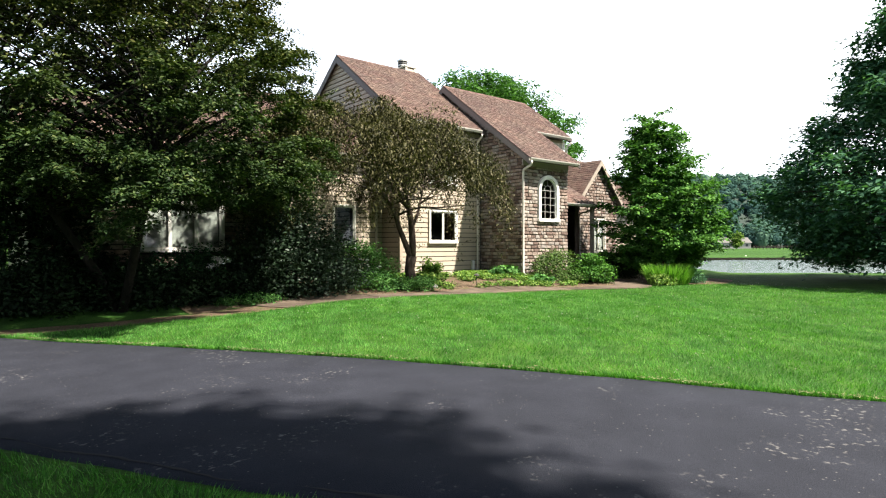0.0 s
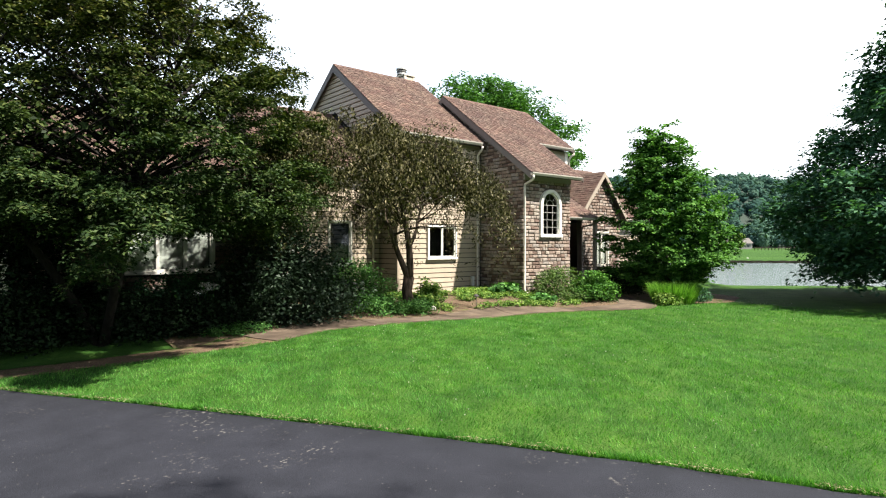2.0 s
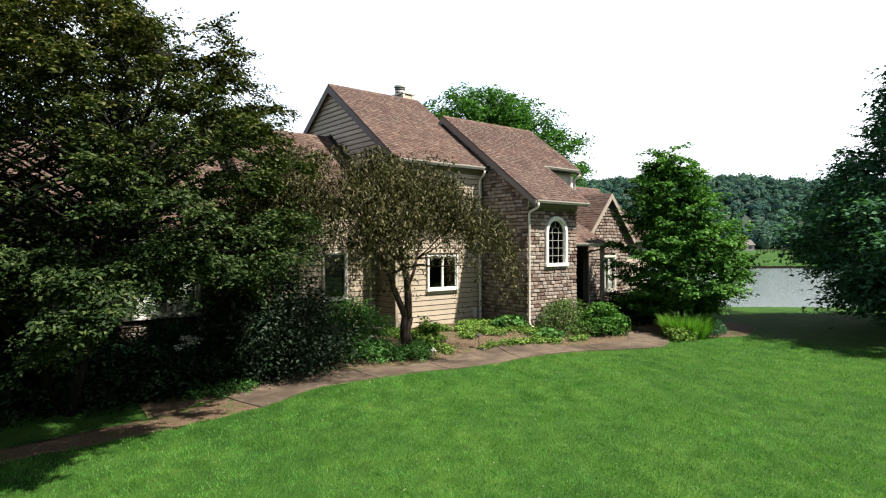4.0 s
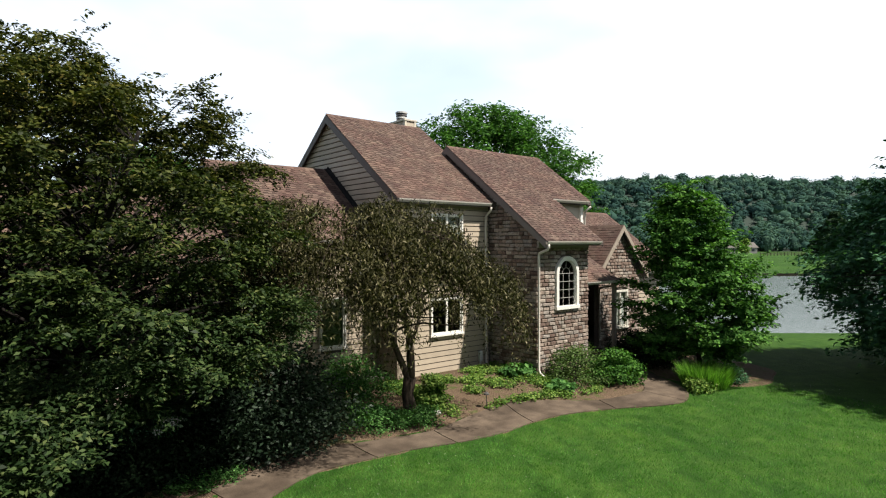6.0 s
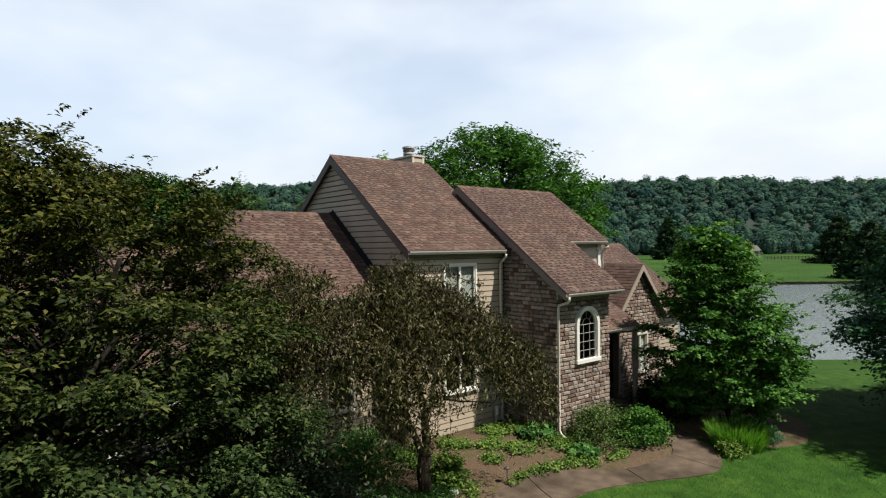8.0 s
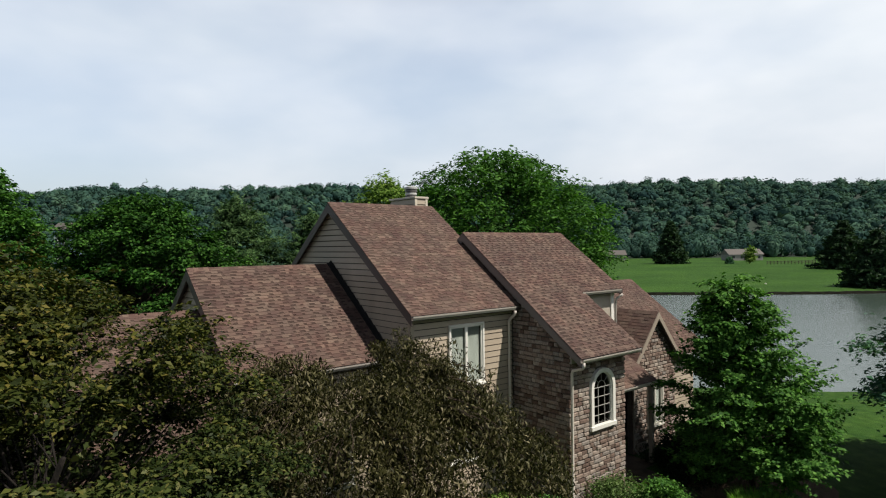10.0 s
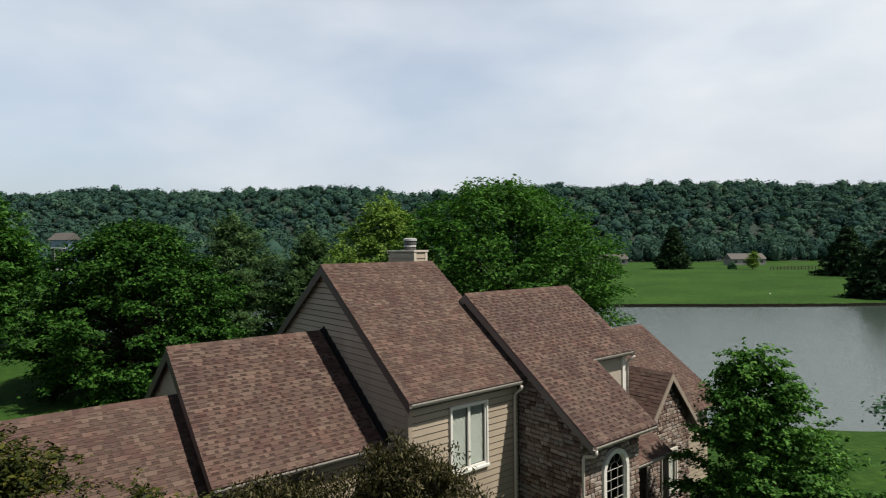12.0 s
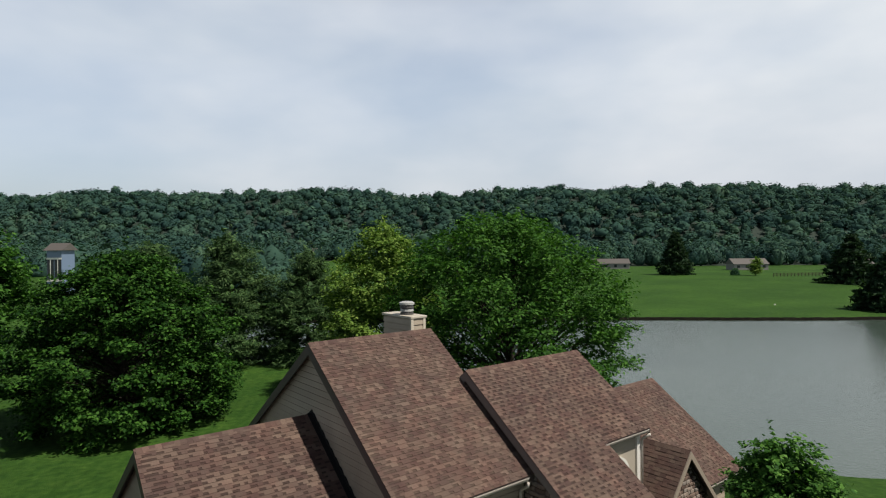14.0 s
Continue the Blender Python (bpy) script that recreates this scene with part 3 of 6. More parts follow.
WALK_FAR = [(-17.2, -2.6), (-15.2, -2.5), (-13.2, -2.38), (-11.6, -1.9), (-9.7, -1.32), (-8.2, -1.45), (-7.1, -1.65), (-6.0, -1.78), (-4.3, -1.4), (-2.85, -1.2), (-1.4, -1.65), (-0.1, -2.5), (1.3, -2.75), (1.95, -2.75), (2.6, -2.35), (3.0, -1.75), (3.2, -0.8), (3.3, 0.6)]
pavement = tagged(new("pavement", ribbon(WALK_NEAR, WALK_FAR, 0.01, 0.04, MULCH, "path_bed", 0.12)), "worn tan concrete garden path winding along the planting bed", "garden path", kind="structure")


def path_slabs():
    """Concrete slabs with open joints along the garden path."""
    def at(line, u):
        k = min(int(u), len(line) - 2)
        f = u - k
        p = [line[min(max(k + d, 0), len(line) - 1)] for d in (-1, 0, 1, 2)]
        w = (-0.5 * f + f * f - 0.5 * f ** 3, 1 - 2.5 * f * f + 1.5 * f ** 3, 0.5 * f + 2 * f * f - 1.5 * f ** 3, -0.5 * f * f + 0.5 * f ** 3)
        return sum(a * q[0] for a, q in zip(w, p)), sum(a * q[1] for a, q in zip(w, p))
    for i in range(3, len(WALK_NEAR) - 1, 2):
        n, k = 12, 4
        v, f = [], []
        for a in range(n + 1):
            q = min(i + 0.012 + 1.976 * a / n, len(WALK_NEAR) - 1.001)
            (ax, ay), (cx, cy) = at(WALK_NEAR, q), at(WALK_FAR, q)
            for b in range(k + 1):
                u = b / k
                x, y = ax * (1 - u) + cx * u, ay * (1 - u) + cy * u
                v.append((x, y, float(ground_z(x, y)) + 0.026 + 0.008 * noise.noise((x * 0.6, y * 0.6, 3))))
        top = len(v)
        v += [(x, y, z - 0.09) for x, y, z in v]
        w = k + 1
        for a in range(n):
            for b in range(k):
                f.append((a * w + b, (a + 1) * w + b, (a + 1) * w + b + 1, a * w + b + 1))
        rim = [a * w for a in range(n + 1)] + [n * w + b for b in range(1, k + 1)] + [a * w + k for a in range(n - 1, -1, -1)] + [b for b in range(k - 1, 0, -1)]
        for p, q in zip(rim, rim[1:] + rim[:1]):
            f.append((p, p + top, q + top, q))
        me = mesh_of("slab", v, f, WALKWAY)
        part("slab", me, pavement)


path_slabs()
BED_NEAR = [(a[0], a[1] - 0.02) for a in WALK_FAR[2:16]]
BED_FAR = [(-13.0, 2.6), (-10.5, 2.6), (-9.0, 3.6), (-8.0, 3.7), (-7.0, 3.7), (-5.9, 3.7), (-4.3, 3.0), (-2.9, 2.5), (-1.4, 2.5), (-0.1, 0.9), (1.2, 0.2), (1.9, 0.2), (2.5, 0.2), (2.9, 0.3)]
tagged(new("flower_bed", ribbon(BED_NEAR, BED_FAR, 0.012, 0.05, MULCH, "flower_bed", 0.15)), "brown bark mulch planting bed before the house", "flower bed", kind="structure")



def mulch_ring(x0, y0, r):
    v, f, n = [(x0, y0, float(ground_z(x0, y0)) + 0.05)], [], 40
    for k, z in ((0.6, 0.045), (0.95, 0.025), (1.0, -0.03)):
        for i in range(n):
            a = 2 * math.pi * i / n
            q = r * k * (1 + 0.14 * noise.noise((math.cos(a) * 1.5, math.sin(a) * 1.5, 9)))
            x, y = x0 + q * math.cos(a), y0 + q * math.sin(a)
            v.append((x, y, float(ground_z(x, y)) + z))
    f += [(0, 1 + i, 1 + (i + 1) % n) for i in range(n)]
    for k in range(2):
        f += [(1 + k * n + i, 1 + (k + 1) * n + i, 1 + (k + 1) * n + (i + 1) % n, 1 + k * n + (i + 1) % n) for i in range(n)]
    tagged(new("mulch_ring", mesh_of("mulch_ring", v, f, MULCH)), "ring of brown mulch round the young maple", "mulch", kind="structure")


mulch_ring(6.6, -2.6, 2.5)

# ---------------------------------------------------------------- the house
HOUSE = thing("house", "tan-sided and stone-faced house with steep brown shingle roofs", "house")
PITCH = 0.73
BASE = -0.45


def roof_z(yr, zr, y, pitch=PITCH):
    return zr - pitch * abs(yr - y)


# name, x0, x1, ridge y, ridge z, front eave y, back eave y
ROOFS = {
    "main": (-4.30, 0.22, 6.97, 9.31, 2.16, 11.78),
    "tower": (-0.03, 3.06, 4.87, 8.245, -0.387, 10.2),
    "tower_right": (3.06, 5.40, 4.87, 8.245, 1.908, 10.2),
    "left": (-8.92, -4.12, 7.09, 7.18, 3.34, 10.84),
    "garage": (-15.9, -8.62, 6.40, 6.00, 2.25, 10.55),
    "right": (4.9, 12.45, 6.16, 5.97, 2.08, 10.2),
}
SLAB = 0.14


def roof_part(name, x0, x1, yr, zr, ye, yb, label):
    s = Solid()
    for y in (ye, yb):
        ze = roof_z(yr, zr, y)
        s.prism([(x0, yr, zr), (x0, y, ze), (x0, y, ze - SLAB), (x0, yr, zr - SLAB - 0.03)], (x1 - x0, 0, 0))
    return part("roof", s.mesh("roof_deck", TRIM_BROWN), HOUSE, label)


COURSE = 0.143


def tab_solid(w, gap):
    """One laminated tab: a raised tooth with a band beside its upper half."""
    s = Solid().box(0, w, -0.01, COURSE + 0.012, 0.0, 0.018).box(w, w + gap, -0.01, 0.080, 0.0, 0.018)
    s.v = [(x, y, z + 0.012 * (y / COURSE)) for x, y, z in s.v]
    return s


TABS = [(w, g, tab_solid(w, g).mesh("shingle", SHINGLE)) for w in (0.11, 0.15, 0.20, 0.27) for g in (0.09, 0.13, 0.18)]


def shingles(roof, x0, x1, yr, zr, ye, as_parts=0, rows_from=0.0, pitch=PITCH):
    """Courses of laminated tabs on one slope, from the ridge down, over a darker base course."""
    x0 = x0 - 0.045 if x0 < 3.0 else x0
    length = abs(ye - yr) * math.sqrt(1 + pitch * pitch)
    sign = -1 if ye < yr else 1
    down = Vector((0, sign, -pitch)).normalized()
    nrm = Vector((0, sign * pitch, 1)).normalized()
    across = down.cross(nrm)
    rot = Matrix((across, down, nrm)).transposed().to_4x4()
    turn = -1 if across.x < 0 else 1
    made, field, base = 0, Solid(), Solid()

    def slab(f, p, a, b, d0, d1, h):
        lo = [Vector((q, 0, 0)) + p for q in (a, b)]
        e0, e1 = down * d0 + nrm * 0.012 * d0 / COURSE, down * d1 + nrm * 0.012 * d1 / COURSE
        top = nrm * h
        f.add([lo[0] + e0, lo[1] + e0, lo[1] + e1, lo[0] + e1, lo[0] + e0 + top, lo[1] + e0 + top, lo[1] + e1 + top, lo[0] + e1 + top],
              [(4, 7, 6, 5), (3, 2, 6, 7), (0, 3, 7, 4), (2, 1, 5, 6)])
    for i in range(int(length / COURSE) + 1):
        d = min(i * COURSE, length - COURSE)
        p = Vector((0, yr, zr)) + down * d + nrm * 0.003
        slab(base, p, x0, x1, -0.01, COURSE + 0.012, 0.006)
        x = x0 - random.random() * 0.2
        while x < x1:
            w, g, me = random.choice(TABS)
            a, b = x, x + w
            x += w + g + 0.002
            if x < x0 + 0.01 or a > x1 - 0.01:
                continue
            if a >= x0 and x <= x1 and made < as_parts and d >= rows_from:
                part("shingle", me, roof, m=Matrix.Translation((a if turn > 0 else x, p.y, p.z)) @ rot)
                made += 1
                continue
            if min(b, x1) - max(a, x0) > 0.005:
                slab(field, p, max(a, x0), min(b, x1), -0.01, COURSE + 0.012, 0.018)
            if min(x, x1) - max(b, x0) > 0.005:
                slab(field, p, max(b, x0), min(x, x1), -0.01, 0.080, 0.018)
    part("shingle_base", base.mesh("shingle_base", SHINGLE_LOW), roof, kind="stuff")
    if field.v:
        part("shingle_field", field.mesh("shingle_field", SHINGLE_J), roof, kind="stuff")


def ridge_caps(roof, x0, x1, yr, zr):
    s = Solid()
    x = x0
    while x < x1 - 0.05:
        e = min(x + 0.15, x1)
        lift = 0.022
        for sg in (-1, 1):
            y, z = yr + sg * 0.15, zr - 0.15 * PITCH + lift
            s.prism([(x, yr, zr + lift + 0.012), (x, y, z + 0.012), (x, y, z), (x, yr, zr + lift)], (e - x - 0.004, 0, 0))
        x = e
    part("ridge_cap", s.mesh("ridge_cap", SHINGLE_J), roof)


def rake_board(roof, x, yr, zr, ye, depth=0.29, thick=0.035, side=-1, mat=None):
    ze = roof_z(yr, zr, ye)
    s = Solid().prism([(x, yr, zr - 0.02), (x, ye, ze - 0.02), (x, ye, ze - depth), (x, yr, zr - depth - 0.05)], (thick * side, 0, 0))
    part("rake_board", s.mesh("rake_board", mat or TRIM_BROWN), roof)


def gutter(x0, x1, y, z, label="beige enamelled gutter with a bright lip"):
    prof = [(0.0, 0.0), (0.0, -0.11), (-0.07, -0.11), (-0.115, -0.04), (-0.125, 0.0), (-0.112, 0.0), (-0.10, -0.04), (-0.065, -0.098), (-0.012, -0.098), (-0.012, 0.0)]
    s = Solid().prism([(x0, y + a, z + b) for a, b in prof], (x1 - x0, 0, 0))
    return part("gutter", s.mesh("gutter", GUTTER), HOUSE, label)


def downspout(pts, label="beige metal downspout", r=0.045, mat=None):
    return part("downspout", Solid().tube(pts, [r] * len(pts), 8).mesh("downspout", mat or GUTTER, True), HOUSE, label)


def strips(u0, u1, z0, top, holes):
    """Rectangles of a wall round its openings: (ua, ub, za, zb)."""
    cuts = sorted({u0, u1, *[h[0] for h in holes], *[h[1] for h in holes]})
    out = []
    for a, b in zip(cuts[:-1], cuts[1:]):
        z = z0
        for h in sorted((h for h in holes if h[0] < b - 1e-6 and h[1] > a + 1e-6), key=lambda h: h[2]):
            if h[2] > z + 1e-6:
                out.append((a, b, z, h[2]))
            z = h[3]
        if z < top - 1e-6:
            out.append((a, b, z, top))
    return out


def wall_front(x0, x1, y, top, holes, mat, label, thick=0.22):
    s = Solid()
    for a, b, c, d in strips(x0, x1, BASE, top, holes):
        s.box(a, b, y, y + thick, c, d)
    return part("wall", s.mesh("wall", mat), HOUSE, label)


def wall_side(x, poly, mat, label, thick=0.22):
    """A wall in the plane of one x; poly in (y, z)."""
    return part("wall", Solid().prism([(x, a, b) for a, b in poly], (thick, 0, 0)).mesh("wall", mat), HOUSE, label)


def plank_mesh(length, height=0.166, cache={}):
    key = (round(length, 2), height)
    if key not in cache:
        s = Solid().prism([(0, 0, 0), (0, -0.036, 0.004), (0, -0.016, height), (0, 0, height)], (length, 0, 0))
        cache[key] = s.mesh("plank", SIDING)
    return cache[key]


EXPOSE = 0.190


def planks_front(wall, x0, x1, y, z0, z1, holes):
    z = z0
    while z < z1 - 0.03:
        free = [(x0, x1)]
        for h in holes:
            if h[2] < z + EXPOSE - 0.02 and h[3] > z + 0.02:
                nxt = []
                for a, b in free:
                    if h[0] > a:
                        nxt.append((a, min(b, h[0])))
                    if h[1] < b:
                        nxt.append((max(a, h[1]), b))
                free = [(a, b) for a, b in nxt if b - a > 0.02]
        for a, b in free:
            cut = a
            while cut < b - 0.01:
                e = min(b, cut + (3.66 if b - cut > 4.2 else 99))
                part("plank", plank_mesh(e - cut - 0.003), wall, m=Matrix.Translation((cut, y, z)))
                cut = e
        z += EXPOSE


def planks_side(wall, x, z0, z1, span):
    """Boards on a wall that faces -x; span(z) gives (ya, yb) at a height."""
    z = z0
    while z < z1 - 0.03:
        h = min(0.164, z1 - z)
        (a0, b0), (a1, b1) = span(z), span(z + h)
        if b1 - a1 > 0.02:
            # the ends are cut to the slope of the roof
            v = [(b0 - q, d, k) for q0, q1 in ((b0, b1), (a0, a1)) for q, d, k in ((q0, 0, 0), (q0, -0.046, 0.004), (q1, -0.016, h), (q1, 0, h))]
            f = [(3, 2, 1, 0), (4, 5, 6, 7), (1, 5, 4, 0), (2, 6, 5, 1), (3, 7, 6, 2), (0, 4, 7, 3)]
            part("plank", mesh_of("plank", v, f, SIDING), wall, m=pose(x, b0, z, 0, 0, -90))
        z += EXPOSE


def stone_variants():
    out = []
    for w in (0.16, 0.21, 0.26, 0.31, 0.37):
        for k in range(2):
            bm = bmesh.new()
            bmesh.ops.create_cube(bm, size=1.0, matrix=Matrix.Diagonal((w, 0.07, 0.128, 1)))
            bmesh.ops.bevel(bm, geom=list(bm.edges), offset=0.016, segments=1, affect="EDGES")
            for v in bm.verts:
                q = v.co * 9 + Vector((w * 40, k * 7, 0))
                v.co += Vector((noise.noise(q), noise.noise(q + Vector((9, 0, 0))), noise.noise(q + Vector((0, 9, 0))))) * 0.016
            me = bpy.data.meshes.new("stone")
            bm.to_mesh(me)
            bm.free()
            me.materials.append(STONE)
            out.append((w, me))
    return out


STONES = stone_variants()
ROW = 0.138


def stones(wall, x0, x1, z0, z1, blocked, place, as_parts=300, parts_above=-9.0):
    """Rows of stones. blocked(za, zb) gives the closed stretches (a, b); place(u, z) the pose; also a clip(z) may narrow the row."""
    z, made, rest = z0, 0, []
    while z < z1 - 0.02:
        free = [(x0, x1)]
        for a, b in blocked(z, z + ROW):
            free = [q for p in free for q in ((p[0], min(p[1], a)), (max(p[0], b), p[1])) if q[1] - q[0] > 0.05]
        for a, b in free:
            u = a
            while u < b - 0.04:
                w, me = random.choice(STONES)
                left = b - u
                if left < w + 0.12:
                    k = left / w
                    w2 = left
                else:
                    k, w2 = 1.0, w
                m = place(u + w2 / 2, z + ROW / 2) @ pose(0, random.uniform(-0.018, 0.012), random.uniform(-0.006, 0.006), random.uniform(-3, 3), random.uniform(-2.2, 2.2), random.uniform(-2, 2)) @ Matrix.Diagonal(((w2 - 0.018) / w, 1, random.uniform(0.82, 0.97), 1))
                if made < as_parts and z >= parts_above:
                    part("stone", me, wall, m=m)
                    made += 1
                else:
                    rest.append((me, m))
                u += w2
        z += ROW
    if rest:
        v, f = [], []
        for me, m in rest:
            k = len(v)
            v += [tuple(m @ q.co) for q in me.vertices]
            f += [tuple(i + k for i in p.vertices) for p in me.polygons]
        part("stone_field", mesh_of("stone_field", v, f, STONE_J), wall, kind="stuff")


# roofs
R = ROOFS
roof_main = roof_part("main", *R["main"], "brown laminated shingle roof with a steep gable")
shingles(roof_main, *R["main"][:5], as_parts=300, rows_from=2.6)
ridge_caps(roof_main, R["main"][0], R["main"][1], *R["main"][2:4])
for y in (R["main"][4], R["main"][5]):
    rake_board(roof_main, R["main"][0], *R["main"][2:4], y)

roof_tower = roof_part("tower", *R["tower"], "brown shingle roof stepping down over the stone tower")
shingles(roof_tower, *R["tower"][:5], as_parts=300, rows_from=3.6)
roof_tower_b = roof_part("tower_right", *R["tower_right"], "brown shingle roof with a high eave over the entry")
shingles(roof_tower_b, *R["tower_right"][:5], as_parts=120, rows_from=2.0)
ridge_caps(roof_tower, R["tower"][0], R["tower_right"][1], *R["tower"][2:4])
for y in (R["tower"][4], R["tower"][5]):
    # Lighter taupe copy: the daylight on this rake is put into its colour.
    rake_board(roof_tower, R["tower"][0], *R["tower"][2:4], y, depth=0.26, mat=painted("lit_taupe_trim", (0.175, 0.148, 0.136), 0.15))
rake_board(roof_tower_b, R["tower_right"][1], *R["tower"][2:4], R["tower_right"][4], side=1)
rake_board(roof_tower_b, R["tower_right"][1], *R["tower"][2:4], R["tower_right"][5], side=1)
s = Solid()
za, zb = roof_z(4.87, 8.245, 1.95), roof_z(4.87, 8.245, -0.387)
s.prism([(3.06, 1.95, za - 0.02), (3.06, -0.387, zb - 0.02), (3.06, -0.387, zb - 0.2), (3.06, 1.95, za - 0.2)], (0.035, 0, 0))
part("rake_board", s.mesh("rake_board", TRIM_BROWN), roof_tower)

roof_left = roof_part("left", *R["left"], "brown shingle roof of the lower wing")
shingles(roof_left, *R["left"][:5], as_parts=300, rows_from=0.0)
ridge_caps(roof_left, R["left"][0], R["left"][1], *R["left"][2:4])
for y in (R["left"][4], R["left"][5]):
    rake_board(roof_left, R["left"][0], *R["left"][2:4], y)

roof_garage = roof_part("garage", *R["garage"], "brown shingle roof of the lowest wing")
shingles(roof_garage, *R["garage"][:5], as_parts=120, rows_from=0.0)
ridge_caps(roof_garage, R["garage"][0], R["garage"][1], *R["garage"][2:4])

roof_right = roof_part("right", *R["right"], "brown shingle roof of the far wing by the pond")
shingles(roof_right, *R["right"][:5], as_parts=60)
ridge_caps(roof_right, R["right"][0], R["right"][1], *R["right"][2:4])
rake_board(roof_right, R["right"][1], *R["right"][2:4], R["right"][4], side=1)

# step flashing where a lower roof dies into a gable wall
for x, key in ((-4.12, "left"), (-8.62, "garage")):
    x0, x1, yr, zr, ye, yb = R[key]
    s = Solid()
    for y in (ye, yb):
        z = roof_z(yr, zr, y)
        s.prism([(x - 0.20, yr, zr + 0.03), (x - 0.20, y, z + 0.03), (x + 0.03, y, z + 0.035), (x + 0.03, yr, zr + 0.035)], (0, 0, 0.03))
        s.prism([(x - 0.06, yr, zr + 0.03), (x - 0.06, y, z + 0.03), (x - 0.06, y, z + 0.15), (x - 0.06, yr, zr + 0.15)], (0.03, 0, 0))
    part("flashing", s.mesh("flashing", FLASH), HOUSE, "dark step flashing where the roof meets the wall")

# walls
LOW_WIN = (-2.70, -1.37, 1.18, 2.365)
UP_WIN = (-2.68, -1.365, 3.50, 5.31)
A_HOLES = [LOW_WIN, UP_WIN]
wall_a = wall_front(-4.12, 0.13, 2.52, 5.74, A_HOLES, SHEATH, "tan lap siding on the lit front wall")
planks_front(wall_a, -4.02, 0.0, 2.515, -0.35, 5.74, A_HOLES)
part("corner_board", Solid().box(-4.15, -4.02, 2.475, 2.60, BASE, 5.72).mesh("corner_board", SIDING), wall_a)
yr, zr = 6.97, 9.31
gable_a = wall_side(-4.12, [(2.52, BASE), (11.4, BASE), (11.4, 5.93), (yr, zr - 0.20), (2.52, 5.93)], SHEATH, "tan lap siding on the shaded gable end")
planks_side(gable_a, -4.125, -0.35, 9.10, lambda z: (max(2.60, yr - (9.14 - z) / PITCH), min(11.3, yr + (9.14 - z) / PITCH)))
wall_side(0.0, [(2.6, 3.0), (11.4, 3.0), (11.4, 5.9), (yr, zr - 0.20), (2.6, 5.9)], SIDING, "tan siding gable end beside the tower roof", 0.13)

L_WIN = (-6.30, -5.45, 0.95, 2.50)
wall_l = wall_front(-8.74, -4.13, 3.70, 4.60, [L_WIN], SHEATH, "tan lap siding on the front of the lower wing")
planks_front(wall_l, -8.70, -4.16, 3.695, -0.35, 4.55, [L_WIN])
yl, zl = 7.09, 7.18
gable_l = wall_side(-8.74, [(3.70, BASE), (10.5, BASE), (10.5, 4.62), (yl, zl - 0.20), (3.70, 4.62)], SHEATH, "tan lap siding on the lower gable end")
planks_side(gable_l, -8.745, -0.35, 6.96, lambda z: (max(3.75, yl - (7.01 - z) / PITCH), min(10.4, yl + (7.01 - z) / PITCH)))

G_WIN = (-13.06, -10.84, 0.92, 2.26)
wall_g = wall_front(-15.7, -8.75, 2.62, 2.95, [G_WIN], MORTAR, "rough stone front of the lowest wing")
stones(wall_g, -15.6, -8.8, BASE, 2.90, lambda a, b: [(G_WIN[0] - 0.1, G_WIN[1] + 0.1)] if b > G_WIN[2] - 0.1 and a < G_WIN[3] + 0.1 else [], lambda u, z: Matrix.Translation((u, 2.60, z)), 120, 0.6)
wall_side(-15.7, [(2.62, BASE), (10.2, BASE), (10.2, 3.0), (6.4, 5.8), (2.62, 3.0)], SIDING, "tan gable end of the lowest wing")

# the stone tower
ARCH = (0.985, 2.23, 2.0, 3.88)
AC, AR = (ARCH[0] + ARCH[1]) / 2, (ARCH[1] - ARCH[0]) / 2
SPRING = ARCH[3] - AR


def arch_block(za, zb):
    if zb < ARCH[2] or za > ARCH[3]:
        return []
    if za < SPRING:
        return [(ARCH[0] + 0.02, ARCH[1] - 0.02)]
    h = math.sqrt(max(0.0, AR * AR - (za - SPRING) ** 2))
    return [(AC - h + 0.01, AC + h - 0.01)] if h > 0.05 else []


wall_t = wall_front(0.13, 2.86, 0.17, 4.55, [ARCH], MORTAR, "rough brown and grey field stone on the lit tower front")
s = Solid()
for sg in (-1, 1):
    arc = [(AC + sg * AR * math.cos(t), SPRING + AR * math.sin(t)) for t in np.linspace(0, math.pi / 2, 9)]
    s.prism([(a, 0.17, b) for a, b in arc] + [(AC + sg * AR, 0.17, ARCH[3])], (0, 0.22, 0))
part("spandrel", s.mesh("spandrel", MORTAR), wall_t)
stones(wall_t, 0.12, 2.88, BASE + 0.1, 4.18, arch_block, lambda u, z: Matrix.Translation((u, 0.155, z)), 300, 1.2)
part("frieze", Solid().box(0.10, 2.90, 0.11, 0.2, 4.18, 4.42).mesh("frieze", painted("frieze_stucco", (0.33, 0.29, 0.25), 0.15)), wall_t)
yt, zt = 4.87, 8.245


def tower_side_top(y):
    return roof_z(yt, zt, y) - 0.22


wall_tl = wall_side(0.13, [(0.17, BASE), (8.0, BASE), (8.0, tower_side_top(8.0)), (yt, zt - 0.22), (0.17, tower_side_top(0.17))], MORTAR, "rough field stone on the shaded tower side")


def side_block(za, zb):
    y = yt - (zt - 0.24 - zb) / PITCH
    return [(-9.0, y)] if y > 0.17 else []


stones(wall_tl, 0.15, 4.8, BASE + 0.1, 7.6, side_block, lambda u, z: pose(0.118, u, z, 0, 0, -90), 300, 2.2)
wall_side(2.66, [(0.17, BASE), (2.3, BASE), (2.3, tower_side_top(2.3)), (0.17, tower_side_top(0.17))], MORTAR, "stone return of the tower beside the porch", 0.2)

